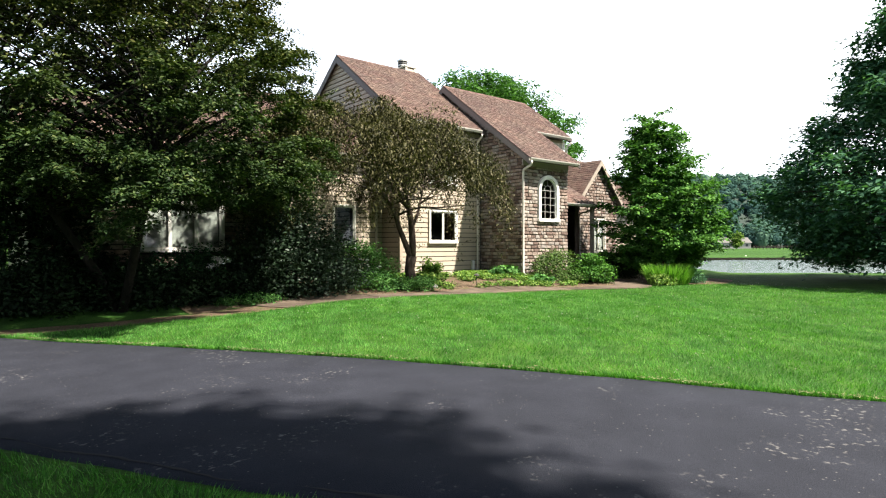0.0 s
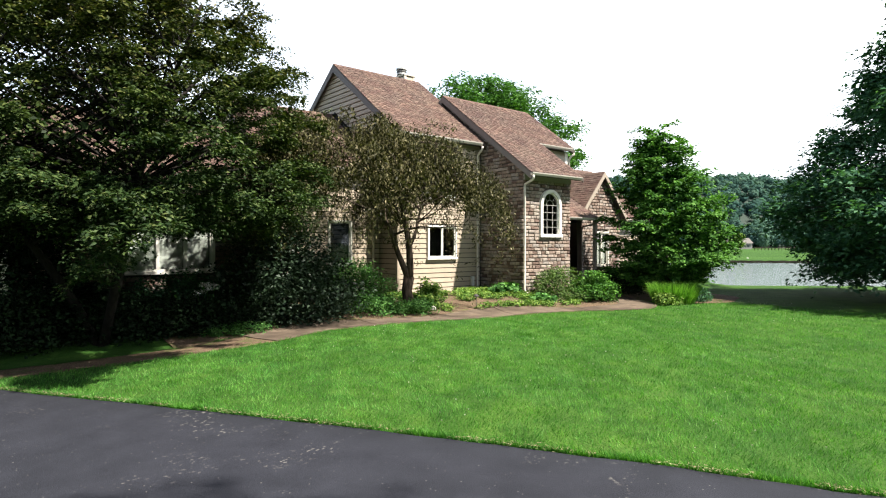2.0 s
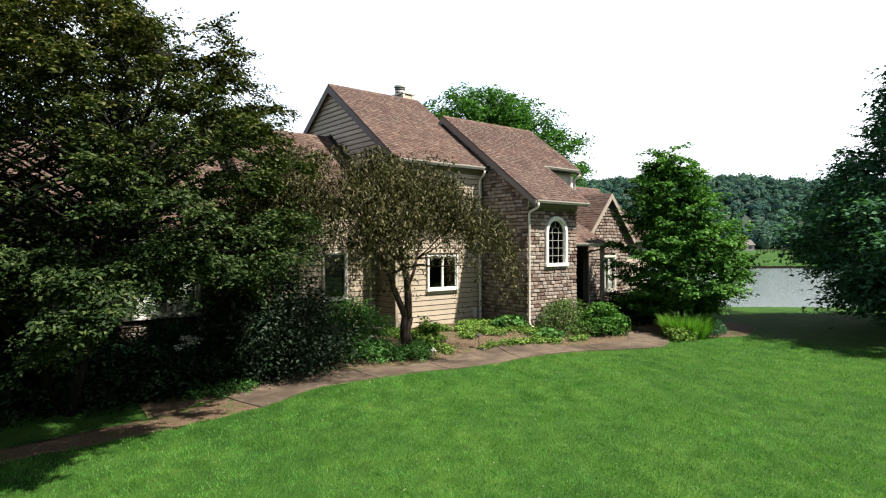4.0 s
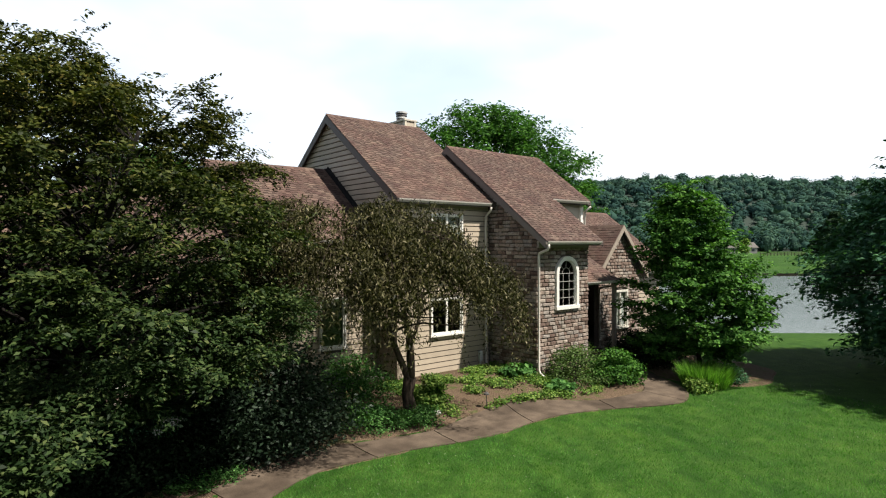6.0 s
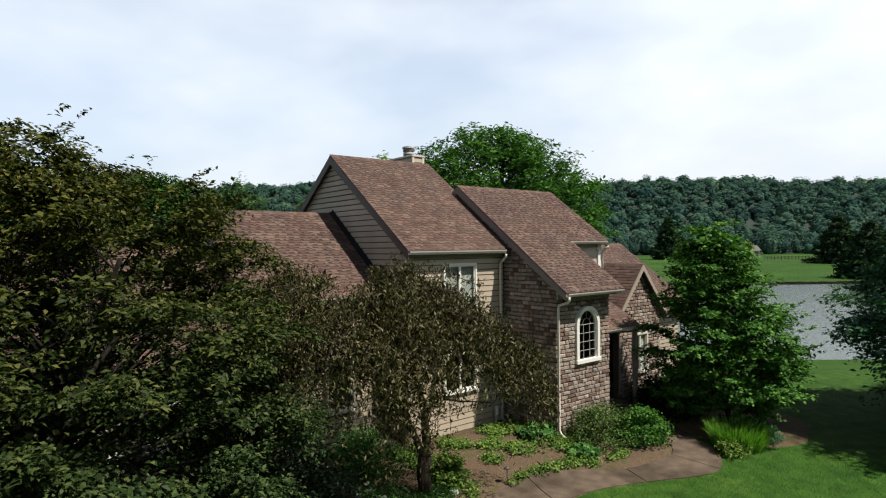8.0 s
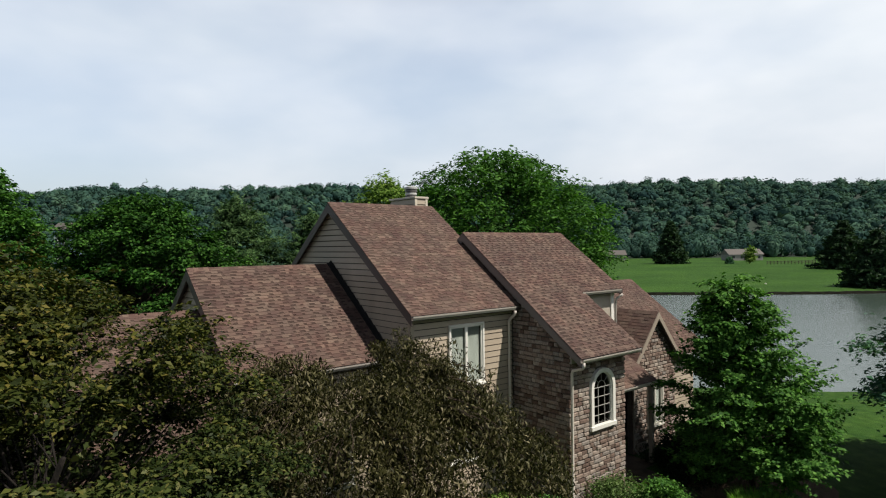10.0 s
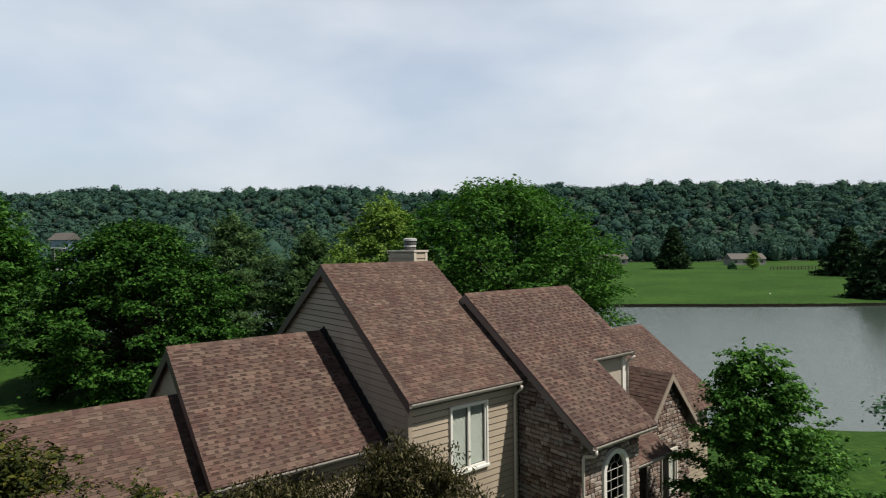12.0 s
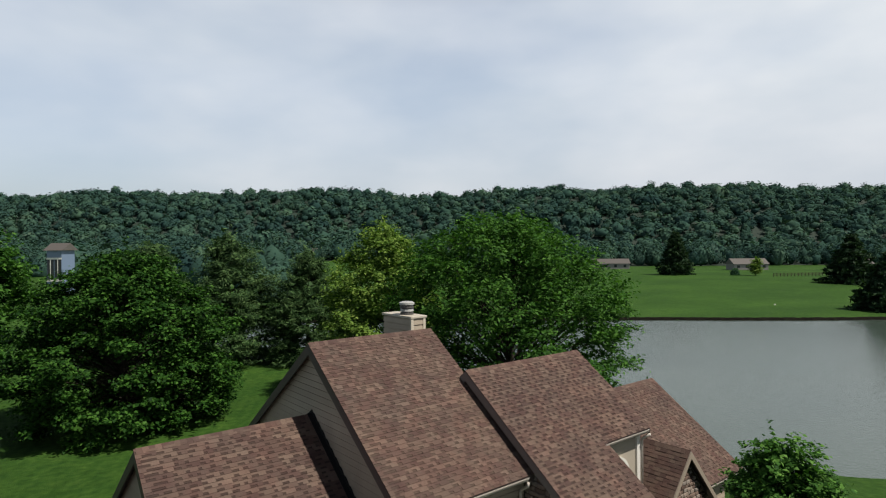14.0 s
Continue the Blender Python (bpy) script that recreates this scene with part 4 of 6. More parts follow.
# entry wall under the high eave, with an arched window
wall_e = wall_front(2.86, 5.2, 2.25, 5.98, [], MORTAR, "pale stucco and stone entry wall under the high eave")
part("stucco", Solid().box(2.87, 5.18, 2.215, 2.25, 3.7, 5.95).mesh("stucco", painted("entry_stucco", (0.42, 0.37, 0.30), 0.12)), wall_e)
stones(wall_e, 2.9, 5.15, BASE, 3.7, lambda a, b: [(3.25, 4.35)] if a < 2.15 else [], lambda u, z: Matrix.Translation((u, 2.235, z)), 60)
part("corner_board", Solid().box(5.06, 5.24, 2.16, 2.32, 3.0, 5.95).mesh("corner_board", TRIM_WHITE), wall_e)
wall_side(5.0, [(2.3, BASE), (9.8, BASE), (9.8, 4.3), (yt, zt - 0.22), (2.3, 6.1)], SIDING, "tan gable end beside the entry", 0.2)

# front gable with a steep little roof
CX, CZ, CY, CP = 6.94, 5.06, 1.45, 1.15
C_WIN = (6.45, 7.35, 0.72, 2.22)
wall_c = wall_front(5.45, 8.42, CY + 0.1, 3.35, [C_WIN], MORTAR, "rough tan field stone front gable")
s = Solid().prism([(5.45, CY + 0.1, 3.35), (8.42, CY + 0.1, 3.35), (CX, CY + 0.1, CZ - 0.12)], (0, 0.22, 0))
part("gable_peak", s.mesh("gable_peak", MORTAR), wall_c)


def c_block(za, zb):
    out = []
    if zb > C_WIN[2] - 0.09 and za < C_WIN[3] + 0.09:
        out.append((C_WIN[0] - 0.09, C_WIN[1] + 0.09))
    half = (CZ - 0.15 - zb) / CP
    return out + [(-9, CX - half), (CX + half, 20)]


stones(wall_c, 5.45, 8.42, BASE + 0.1, CZ - 0.25, c_block, lambda u, z: Matrix.Translation((u, CY + 0.085, z)), 300, 1.3)
s = Solid()
ce = 1.86
for sg in (-1, 1):
    s.prism([(CX, CY - 0.12, CZ + 0.06), (CX + sg * ce, CY - 0.12, CZ + 0.06 - CP * ce), (CX + sg * ce, CY - 0.12, CZ - 0.08 - CP * ce), (CX, CY - 0.12, CZ - 0.10)], (0, 3.4, 0))
roof_c = part("roof", s.mesh("roof_deck", TRIM_BROWN), HOUSE, "steep brown shingle roof over the front gable")
s = Solid()
for sg in (-1, 1):
    d = 0.0
    L = ce * math.sqrt(1 + CP * CP)
    dn, nr = Vector((sg, 0, -CP)).normalized(), Vector((sg * CP, 0, 1)).normalized()
    while d < L - 0.05:
        y = CY - 0.12
        while y < CY + 3.28:
            w = random.uniform(0.13, 0.31)
            p = Vector((CX, y, CZ + 0.06)) + dn * d + nr * random.choice((0.006, 0.012))
            q = p + dn * min(0.165, L - d) + nr * 0.01
            a = Vector((0, min(w, CY + 3.28 - y) - 0.004, 0))
            s.add([p, p + a, q + a, q, p + nr * 0.011, p + a + nr * 0.011, q + a + nr * 0.011, q + nr * 0.011], [(4, 5, 6, 7), (2, 3, 7, 6), (0, 4, 7, 3), (1, 2, 6, 5)])
            y += w
        d += 0.143
part("shingle_field", s.mesh("shingle_field", SHINGLE_J), roof_c, kind="stuff")
for sg in (-1, 1):
    s = Solid().prism([(CX, CY - 0.12, CZ + 0.05), (CX + sg * ce, CY - 0.12, CZ + 0.05 - CP * ce), (CX + sg * ce, CY - 0.12, CZ - 0.16 - CP * ce), (CX, CY - 0.12, CZ - 0.19)], (0, -0.04, 0))
    part("rake_board", s.mesh("rake_board", painted("pale_rake_paint", (0.33, 0.275, 0.22), 0.1)), roof_c)
part("soffit", Solid().prism([(CX, CY + 0.02, CZ - 0.2), (CX + 1.9, CY + 0.02, CZ - 0.2 - CP * 1.9), (CX + 1.9, CY + 0.02, CZ - 0.26 - CP * 1.9), (CX, CY + 0.02, CZ - 0.28)], (0, 0.06, 0)).mesh("soffit", TRIM_BROWN), roof_c)

# porch roof between the tower and the front gable
s = Solid().prism([(2.86, 0.48, 2.86), (2.86, 2.3, 3.95), (2.86, 2.3, 3.82), (2.86, 0.48, 2.74)], (2.5, 0, 0))
roof_p = part("roof", s.mesh("roof_deck", TRIM_BROWN), HOUSE, "small shingle shed roof over the porch")
s = Solid()
d = 0.0
dn, nr = Vector((0, -1.82, -1.09)).normalized(), Vector((0, -1.09, 1.82)).normalized()
while d < 2.10:
    x = 2.87
    while x < 5.33:
        w = random.uniform(0.13, 0.31)
        p = Vector((x, 2.3, 3.95)) + dn * d + nr * random.choice((0.006, 0.012))
        q = p + dn * 0.16 + nr * 0.01
        a = Vector((min(w, 5.36 - x) - 0.004, 0, 0))
        s.add([p, p + a, q + a, q, p + nr * 0.011, p + a + nr * 0.011, q + a + nr * 0.011, q + nr * 0.011], [(4, 5, 6, 7), (2, 3, 7, 6), (0, 4, 7, 3), (1, 2, 6, 5)])
        x += w
    d += 0.143
part("shingle_field", s.mesh("shingle_field", SHINGLE_J), roof_p, kind="stuff")
part("front_door", Solid().box(3.3, 4.3, 2.17, 2.24, -0.12, 2.1).mesh("front_door", DOOR_RED, bevel=0.01), HOUSE, "dark red front door in the shaded porch")
part("porch_floor", Solid().box(2.86, 5.3, 0.5, 2.3, BASE, -0.14).mesh("porch_floor", WALKWAY), HOUSE)
part("porch_post", Solid().box(5.2, 5.34, 0.58, 0.72, -0.14, 2.78).mesh("porch_post", painted("porch_post_paint", (0.27, 0.23, 0.185), 0.12)), HOUSE)

# far wing by the pond
wall_d = wall_front(8.4, 11.7, 2.5, 2.80, [], SHEATH, "tan siding front of the far wing")
planks_front(wall_d, 8.4, 11.68, 2.495, -0.35, 2.78, [])
wall_side(11.5, [(2.5, BASE), (9.9, BASE), (9.9, 3.0), (6.16, 5.75), (2.5, 3.0)], SIDING, "tan gable end of the far wing")
# back walls
for x0, x1, y, top in ((-4.1, 5.2, 11.2, 5.9), (-15.6, -4.1, 10.3, 3.1), (5.2, 11.6, 9.7, 3.1)):
    part("wall", Solid().box(x0, x1, y, y + 0.2, BASE, top).mesh("wall", SIDING), HOUSE, "plain tan back wall")

# gutters and downspouts
gutter(-4.33, -0.22, 2.18, roof_z(6.97, 9.31, 2.18) - 0.01)
gutter(-0.08, 2.90, -0.37, roof_z(yt, zt, -0.37) - 0.01)
gutter(2.90, 5.22, 1.93, roof_z(yt, zt, 1.93) - 0.01)
gutter(-8.95, -4.14, 3.36, roof_z(7.09, 7.18, 3.36) - 0.01)
gutter(-15.9, -9.0, 2.27, roof_z(6.4, 6.0, 2.27) - 0.01)
gutter(8.6, 12.5, 2.10, roof_z(6.16, 5.97, 2.10) - 0.01)
gutter(2.90, 5.40, 0.48, 2.86)
downspout([(0.0, -0.43, 4.30), (0.0, -0.43, 4.2), (0.02, -0.36, 4.12), (0.05, 0.02, 4.0), (0.06, 0.06, 3.9), (0.06, 0.06, 0.0), (0.05, -0.02, -0.12), (0.0, -0.25, -0.18)])
downspout([(-0.22, 2.10, 5.66), (-0.22, 2.12, 5.55), (-0.20, 2.36, 5.38), (-0.20, 2.42, 5.3), (-0.20, 2.42, -0.05), (-0.25, 2.2, -0.14)], "taupe downspout in the inner corner")
downspout([(-4.46, 3.30, 4.33), (-4.46, 3.55, 4.15), (-4.46, 3.62, 4.05), (-4.46, 3.62, -0.1)])
downspout([(5.38, 1.88, 5.88), (5.34, 2.12, 5.7), (5.33, 2.16, 5.6), (5.33, 2.16, 3.3)])
downspout([(5.3, 0.45, 2.74), (5.28, 0.62, 2.62), (5.26, 1.3, 2.5), (5.38, 1.46, 2.38), (5.42, 1.46, 2.2), (5.42, 1.46, 0.1), (5.5, 1.3, -0.12)], "curved taupe downspout at the porch", 0.04, painted("taupe_downspout", (0.24, 0.21, 0.18), 0.1))
downspout([(8.75, 2.05, 2.66), (8.75, 2.4, 2.5), (8.75, 2.42, 2.4), (8.75, 2.42, -0.1)])
part("utility_box", Solid().box(-0.56, -0.42, 2.34, 2.46, 0.02, 0.40).box(-0.515, -0.465, 2.38, 2.44, -0.3, 0.02).mesh("utility_box", painted("utility_grey", (0.58, 0.58, 0.55), 0.1), bevel=0.015), HOUSE, "small grey utility box on the wall")

# chimney
chim = part("chimney", Solid().box(-0.27, 0.29, 7.42, 9.09, 8.6, 9.65).mesh("chimney", SIDING), HOUSE, "tan boarded chimney box with a metal cap")
for z in (8.62, 8.825, 9.03, 9.235, 9.44):
    part("plank", plank_mesh(0.57), chim, m=Matrix.Translation((-0.275, 7.415, z)))
    part("plank", plank_mesh(1.68), chim, m=pose(-0.275, 9.09, z, 0, 0, -90))
for x in (-0.28, 0.235):
    part("corner_board", Solid().box(x - 0.03, x + 0.075, 7.37, 7.44, 8.6, 9.67).mesh("corner_board", painted("chimney_trim", (0.55, 0.49, 0.39), 0.1)), chim)
part("chimney_top", Solid().box(-0.34, 0.355, 7.35, 9.15, 9.66, 9.74).mesh("chimney_top", painted("chimney_crown", (0.5, 0.45, 0.37), 0.1), bevel=0.01), chim)
GALVANISED = painted("galvanised_cap", (0.42, 0.42, 0.40), 0.15, 0.35)
flue = part("flue", Solid().tube([(-0.0, 8.05, 9.73), (-0.0, 8.05, 10.10)], [0.19, 0.19], 16).mesh("flue", CAP_METAL), chim, "ringed dark metal flue cap")
for z, r in ((9.745, 0.24), (9.86, 0.24), (9.975, 0.25)):
    part("ring", Solid().tube([(0, 8.05, z), (0, 8.05, z + 0.075)], [r, r * 0.96], 18).mesh("ring", GALVANISED if 9.8 < z < 9.9 else CAP_METAL), flue)
part("cap", Solid().tube([(0, 8.05, 10.09), (0, 8.05, 10.16), (0, 8.05, 10.20)], [0.27, 0.27, 0.17], 18).mesh("cap", GALVANISED), flue)


# windows
def sash_window(name, hole, y, lights, label, blinds=False, trim=0.065, trim_mat=None):
    """A framed window of side-by-side lights in an opening of a front wall."""
    x0, x1, z0, z1 = hole
    tm = trim_mat or TRIM_WHITE
    win = part("window", Solid().box(x0 - trim, x1 + trim, y - 0.055, y + 0.02, z1, z1 + trim).box(x0 - trim, x0, y - 0.055, y + 0.02, z0, z1)
               .box(x1, x1 + trim, y - 0.055, y + 0.02, z0, z1).mesh("window_trim", tm, bevel=0.006), HOUSE, label)
    part("sill", Solid().box(x0 - trim - 0.03, x1 + trim + 0.03, y - 0.085, y + 0.03, z0 - 0.075, z0).mesh("sill", tm, bevel=0.008), win)
    w = (x1 - x0) / lights
    for i in range(lights):
        a, b = x0 + i * w, x0 + (i + 1) * w
        f = 0.045
        s = Solid()
        s.box(a, a + f, y - 0.02, y + 0.05, z0, z1).box(b - f, b, y - 0.02, y + 0.05, z0, z1)
        s.box(a + f, b - f, y - 0.02, y + 0.05, z0, z0 + f + 0.02).box(a + f, b - f, y - 0.02, y + 0.05, z1 - f, z1)
        part("sash", s.mesh("sash", tm, bevel=0.004), win)
        pane = part("pane", mesh_of("pane", [(a + f, y + 0.015, z0 + f), (b - f, y + 0.015, z0 + f), (b - f, y + 0.015, z1 - f), (a + f, y + 0.015, z1 - f)], [(0, 1, 2, 3)], GLASS), win)
        pane.visible_shadow = False
        if blinds:
            s = Solid()
            z = z0 + f + 0.03
            while z < z1 - f:
                s.prism([(a + f, y + 0.065, z), (a + f, y + 0.10, z + 0.022), (a + f, y + 0.10, z + 0.025), (a + f, y + 0.065, z + 0.003)], (b - a - 2 * f, 0, 0))
                z += 0.032
            part("blind", s.mesh("blind", BLIND), win, "pale slatted blind")
    return win


sash_window("window", LOW_WIN, 2.47, 2, "white-framed pair of dark casements")
sash_window("window", UP_WIN, 2.47, 2, "white-framed pair of tall casements with blinds", True)
sash_window("window", L_WIN, 3.66, 1, "white-framed window half hidden by leaves")
sash_window("window", G_WIN, 2.55, 3, "wide white-framed window of three lights with blinds", True, 0.1)
sash_window("window", C_WIN, CY + 0.03, 2, "narrow pair of white-framed casements in stone", True, 0.09, painted("aged_white", (0.60, 0.58, 0.50), 0.1))


def arch_ring(c, s0, z0, r_out, r_in, y0, y1, n=16):
    s = Solid()
    pts_o = [(c - r_out, z0)] + [(c - r_out * math.cos(t), s0 + r_out * math.sin(t)) for t in np.linspace(0, math.pi, n)] + [(c + r_out, z0)]
    pts_i = [(c - r_in, z0)] + [(c - r_in * math.cos(t), s0 + r_in * math.sin(t)) for t in np.linspace(0, math.pi, n)] + [(c + r_in, z0)]
    for a, b, d, e in zip(pts_o[:-1], pts_o[1:], pts_i[1:], pts_i[:-1]):
        s.prism([(p[0], y0, p[1]) for p in (a, b, d, e)], (0, y1 - y0, 0))
    return s


def arched_window(c, r, z0, spring, y, cols, rows, label):
    win = part("window", arch_ring(c, spring, z0, r, r - 0.13, y - 0.09, y + 0.03).mesh("window_trim", TRIM_WHITE), HOUSE, label)
    part("sill", Solid().box(c - r - 0.03, c + r + 0.03, y - 0.12, y + 0.03, z0 - 0.02, z0 + 0.11).mesh("sill", TRIM_WHITE, bevel=0.008), win)
    ri = r - 0.13
    part("sash", arch_ring(c, spring, z0 + 0.11, ri, ri - 0.035, y - 0.03, y + 0.05).mesh("sash", TRIM_WHITE), win)
    poly = [(c - ri, y + 0.02, z0 + 0.1)] + [(c - ri * math.cos(t), y + 0.02, spring + ri * math.sin(t)) for t in np.linspace(0, math.pi, 18)] + [(c + ri, y + 0.02, z0 + 0.1)]
    pane = part("pane", mesh_of("pane", poly, [tuple(range(len(poly)))[::-1]], GLASS), win)
    pane.visible_shadow = False
    b = 0.007
    MUNTIN = painted("muntin_paint", (0.40, 0.39, 0.36), 0.1)
    for i in range(1, cols):
        x = c - ri + 2 * ri * i / cols
        top = spring - 0.0 if i != cols / 2 else spring
        part("muntin", Solid().box(x - b, x + b, y, y + 0.018, z0 + 0.1, top).mesh("muntin", MUNTIN), win)
    for j in range(1, rows + 1):
        z = z0 + 0.1 + (spring - z0 - 0.1) * j / rows
        part("muntin", Solid().box(c - ri, c + ri, y, y + 0.018, z - b, z + b).mesh("muntin", MUNTIN), win)
    for t in (45, 90, 135):
        q = radians(t)
        d = Vector((-math.cos(q), 0, math.sin(q)))
        p0, p1 = Vector((c, y + 0.008, spring)) + d * ri * 0.42, Vector((c, y + 0.008, spring)) + d * ri
        part("muntin", Solid().tube([p0, p1], [b, b], 6).mesh("muntin", MUNTIN), win)
    part("muntin", arch_ring(c, spring, spring, ri * 0.42 + b, ri * 0.42 - b, y, y + 0.018, 10).mesh("muntin", MUNTIN), win)
    return win


arched_window(AC, AR, ARCH[2], SPRING, 0.13, 3, 4, "tall white arched window with leaded lights in stone")
arched_window(3.95, 0.62, 3.9, 4.75, 2.21, 4, 3, "arched window half hidden above the tower roof")
# dark room floors inside
part("inner_floor", Solid().box(-15.4, 11.3, 2.9, 9.6, -0.2, -0.1).mesh("inner_floor", MORTAR), HOUSE)

# ---------------------------------------------------------------- plants
def leaf_quads(rng, p, d, up, size, width):
    n = len(p)
    side = np.cross(d, up)
    side /= np.linalg.norm(side, axis=1)[:, None] + 1e-9
    nrm = np.cross(side, d)
    L = size * rng.uniform(0.6, 1.25, n)[:, None]
    W = L * width * 0.5
    a = p - d * L * 0.5
    tip = p + d * L * 0.5 - nrm * L * 0.08
    l = p + side * W + nrm * L * 0.10
    r = p - side * W + nrm * L * 0.10
    return np.stack([a, r, tip, l], 1)


def unit(v):
    return v / (np.linalg.norm(v, axis=1)[:, None] + 1e-9)


def leaves(rng, centers, counts, spread, size, droop=0.25, width=0.5, flat=0.55, face_up=0.35):
    """Loose folded leaves round clump centres, facing away from the clump's middle."""
    idx = np.repeat(np.arange(len(centers)), counts)
    n = len(idx)
    off = np.clip(rng.normal(size=(n, 3)), -1.5, 1.5) * np.asarray(spread)[idx][:, None] * np.array([1, 1, flat])
    p = np.asarray(centers)[idx] + off
    d = rng.normal(size=(n, 3)) * np.array([1, 1, 0.45])
    d[:, 2] -= droop
    up = rng.normal(size=(n, 3)) * 0.45 + unit(off) * 0.6 + np.array([0, 0, face_up + 0.3])
    return leaf_quads(rng, p, unit(d), up, size, width)


def limb(rng, s, p, d, length, radius, seg=5, wander=0.18, rise=0.0, sides=7):
    pts, rad, q = [Vector(p)], [radius], Vector(d).normalized()
    for i in range(seg):
        q = (q + Vector(rng.normal(size=3) * wander) + Vector((0, 0, rise))).normalized()
        pts.append(pts[-1] + q * length / seg)
        rad.append(radius * (1 - 0.75 * (i + 1) / seg))
    s.tube(pts, rad, sides)
    return pts


def layered_tree(name, label, at, profile, mat, bark, boughs, count, leaf, seed, trunk_r=0.2, stems=1, rise=(0.15, 0.9), arch=0.10, thick=0.16, rough=0.3, width=0.55, droop=0.25, lean=(0, 0), limbs=14, fan=0.8, shoots=0.5, extra=()):
    """A tapered trunk whose boughs end on a given profile of (height, radius); each bough carries a flat fan of leafy twigs, with gaps between the fans."""
    rng = np.random.default_rng(seed)
    x, y = at
    z0 = float(ground_z(x, y)) - 0.06
    t = thing(name, label, "tree", (x, y, z0))
    pz, pr = np.array([p[0] for p in profile]), np.array([p[1] for p in profile])
    low, high = pz[0], pz[-1]
    s, ends = Solid(), []
    for k in range(stems):
        a = 2 * math.pi * (k + 0.3) / stems
        way = Vector((math.cos(a), math.sin(a), 0)) * (0.0 if stems == 1 else 0.35) + Vector((lean[0] / high, lean[1] / high, 1))
        ends.append(limb(rng, s, (0.05 * math.cos(a), 0.05 * math.sin(a), 0), way, high * 0.86, trunk_r / math.sqrt(stems), 7, 0.06))
    part("trunk", s.mesh("trunk", bark, True), t)
    # tips of the boughs, denser where the crown is wide
    grid = np.linspace(low, high, 200)
    gr = np.interp(grid, pz, pr)
    area = 2 * math.pi * np.maximum(gr, 0.3) * np.hypot(np.gradient(grid), np.gradient(gr))
    weight = np.cumsum(area)
    reach = fan * math.sqrt(weight[-1] / boughs)
    q = (np.arange(boughs) + rng.uniform(0, 1, boughs)) / boughs
    zt = np.interp(q, weight / weight[-1], grid)
    az = np.arange(boughs) * 2.39996 + rng.normal(size=boughs) * 0.35
    lump = np.array([noise.noise((math.cos(a) * 1.6 + seed, math.sin(a) * 1.6, h * 0.45)) for a, h in zip(az, zt)])
    full = np.interp(zt, pz, pr)
    rr = np.maximum(full - 0.72 * reach, 0.35 * full) * rng.uniform(0.80, 1.06, boughs) * (1 + rough * lump)
    inner = rng.uniform(0, 1, boughs) < 0.18
    rr[inner] *= rng.uniform(0.45, 0.75, inner.sum())
    out = np.stack([np.cos(az), np.sin(az), np.zeros(boughs)], 1)
    axis = np.array([lean[0], lean[1], 0.0])
    tip = out * rr[:, None] + axis * (zt / high)[:, None]
    tip[:, 2] = zt
    if len(extra):
        e = np.array([(bx - x, by - y, bz - z0) for bx, by, bz in extra])
        tip = np.concatenate([tip, e])
        rr = np.concatenate([rr, np.hypot(e[:, 0], e[:, 1])])
        out = np.concatenate([out, unit(e * np.array([1, 1, 0]))])
    n = len(tip)
    up = rise[0] + (rise[1] - rise[0]) * (tip[:, 2] - low) / (high - low)
    bz = np.clip(tip[:, 2] - rr * np.tan(up), min(0.16 * high, 1.6), high * 0.84)
    base = np.zeros((n, 3))
    for i in range(n):
        stem = ends[i % stems]
        f = min(len(stem) - 1.001, bz[i] / (high * 0.86) * (len(stem) - 1))
        p = stem[int(f)].lerp(stem[int(f) + 1], f % 1)
        base[i] = p
    mid = (base + tip) / 2
    mid[:, 2] += arch * rr
    mid[:, :2] += rng.normal(size=(n, 2)) * 0.06 * rr[:, None]

    def along(i, u):
        u = u[:, None]
        return base[i] * (1 - u) ** 2 + mid[i] * 2 * u * (1 - u) + tip[i] * u * u
    wood = Solid()
    for i in rng.permutation(n):
        pts = along(np.full(6, i), np.linspace(0, 0.94, 6))
        r0 = max(0.012, trunk_r * 0.30 * min(1.0, rr[i] / (pr.max() * 0.8)))
        if limbs > 0:
            b = Solid().tube(pts, list(np.linspace(r0, r0 * 0.18, 6)), 6)
            part("limb", b.mesh("limb", bark, True), t)
            limbs -= 1
        else:
            wood.tube(pts, list(np.linspace(r0 * 0.6, r0 * 0.12, 6)), 4, False)
    part("branch", wood.mesh("branch", bark, True), t)
    # twigs that fan out flat round the end of each bough
    ti = np.repeat(np.arange(n), 15)
    m = len(ti)
    u = np.clip(1 - np.abs(rng.normal(size=m)) * 0.75 * reach / (rr[ti] + 0.2), 0.15, 1.0)
    start = along(ti, u)
    turn = rng.choice([-1.0, 1.0], m) * rng.uniform(0.1, 1.5, m)
    c, w = np.cos(turn), np.sin(turn)
    d = np.stack([out[ti, 0] * c - out[ti, 1] * w, out[ti, 0] * w + out[ti, 1] * c, rng.normal(size=m) * 0.22 + 0.10], 1)
    d = unit(d)
    ln = reach * rng.uniform(0.5, 1.25, m)
    # leading shoots that stand out of the outline
    si = rng.choice(n, max(4, int(n * shoots)), replace=True)
    sd = unit(out[si] * 0.55 + np.array([0, 0, 0.55]) + rng.normal(size=(len(si), 3)) * np.array([0.3, 0.3, 0.35]))
    ti, start, d = np.concatenate([ti, si]), np.concatenate([start, along(si, np.full(len(si), 0.97))]), np.concatenate([d, sd])
    share = np.concatenate([ln, np.full(len(si), 0.55 * reach)])
    ln = np.concatenate([ln, reach * rng.uniform(1.0, 1.9, len(si))])
    m = len(ti)
    take = rng.multinomial(count, share / share.sum())
    li = np.repeat(np.arange(m), take)
    k = len(li)
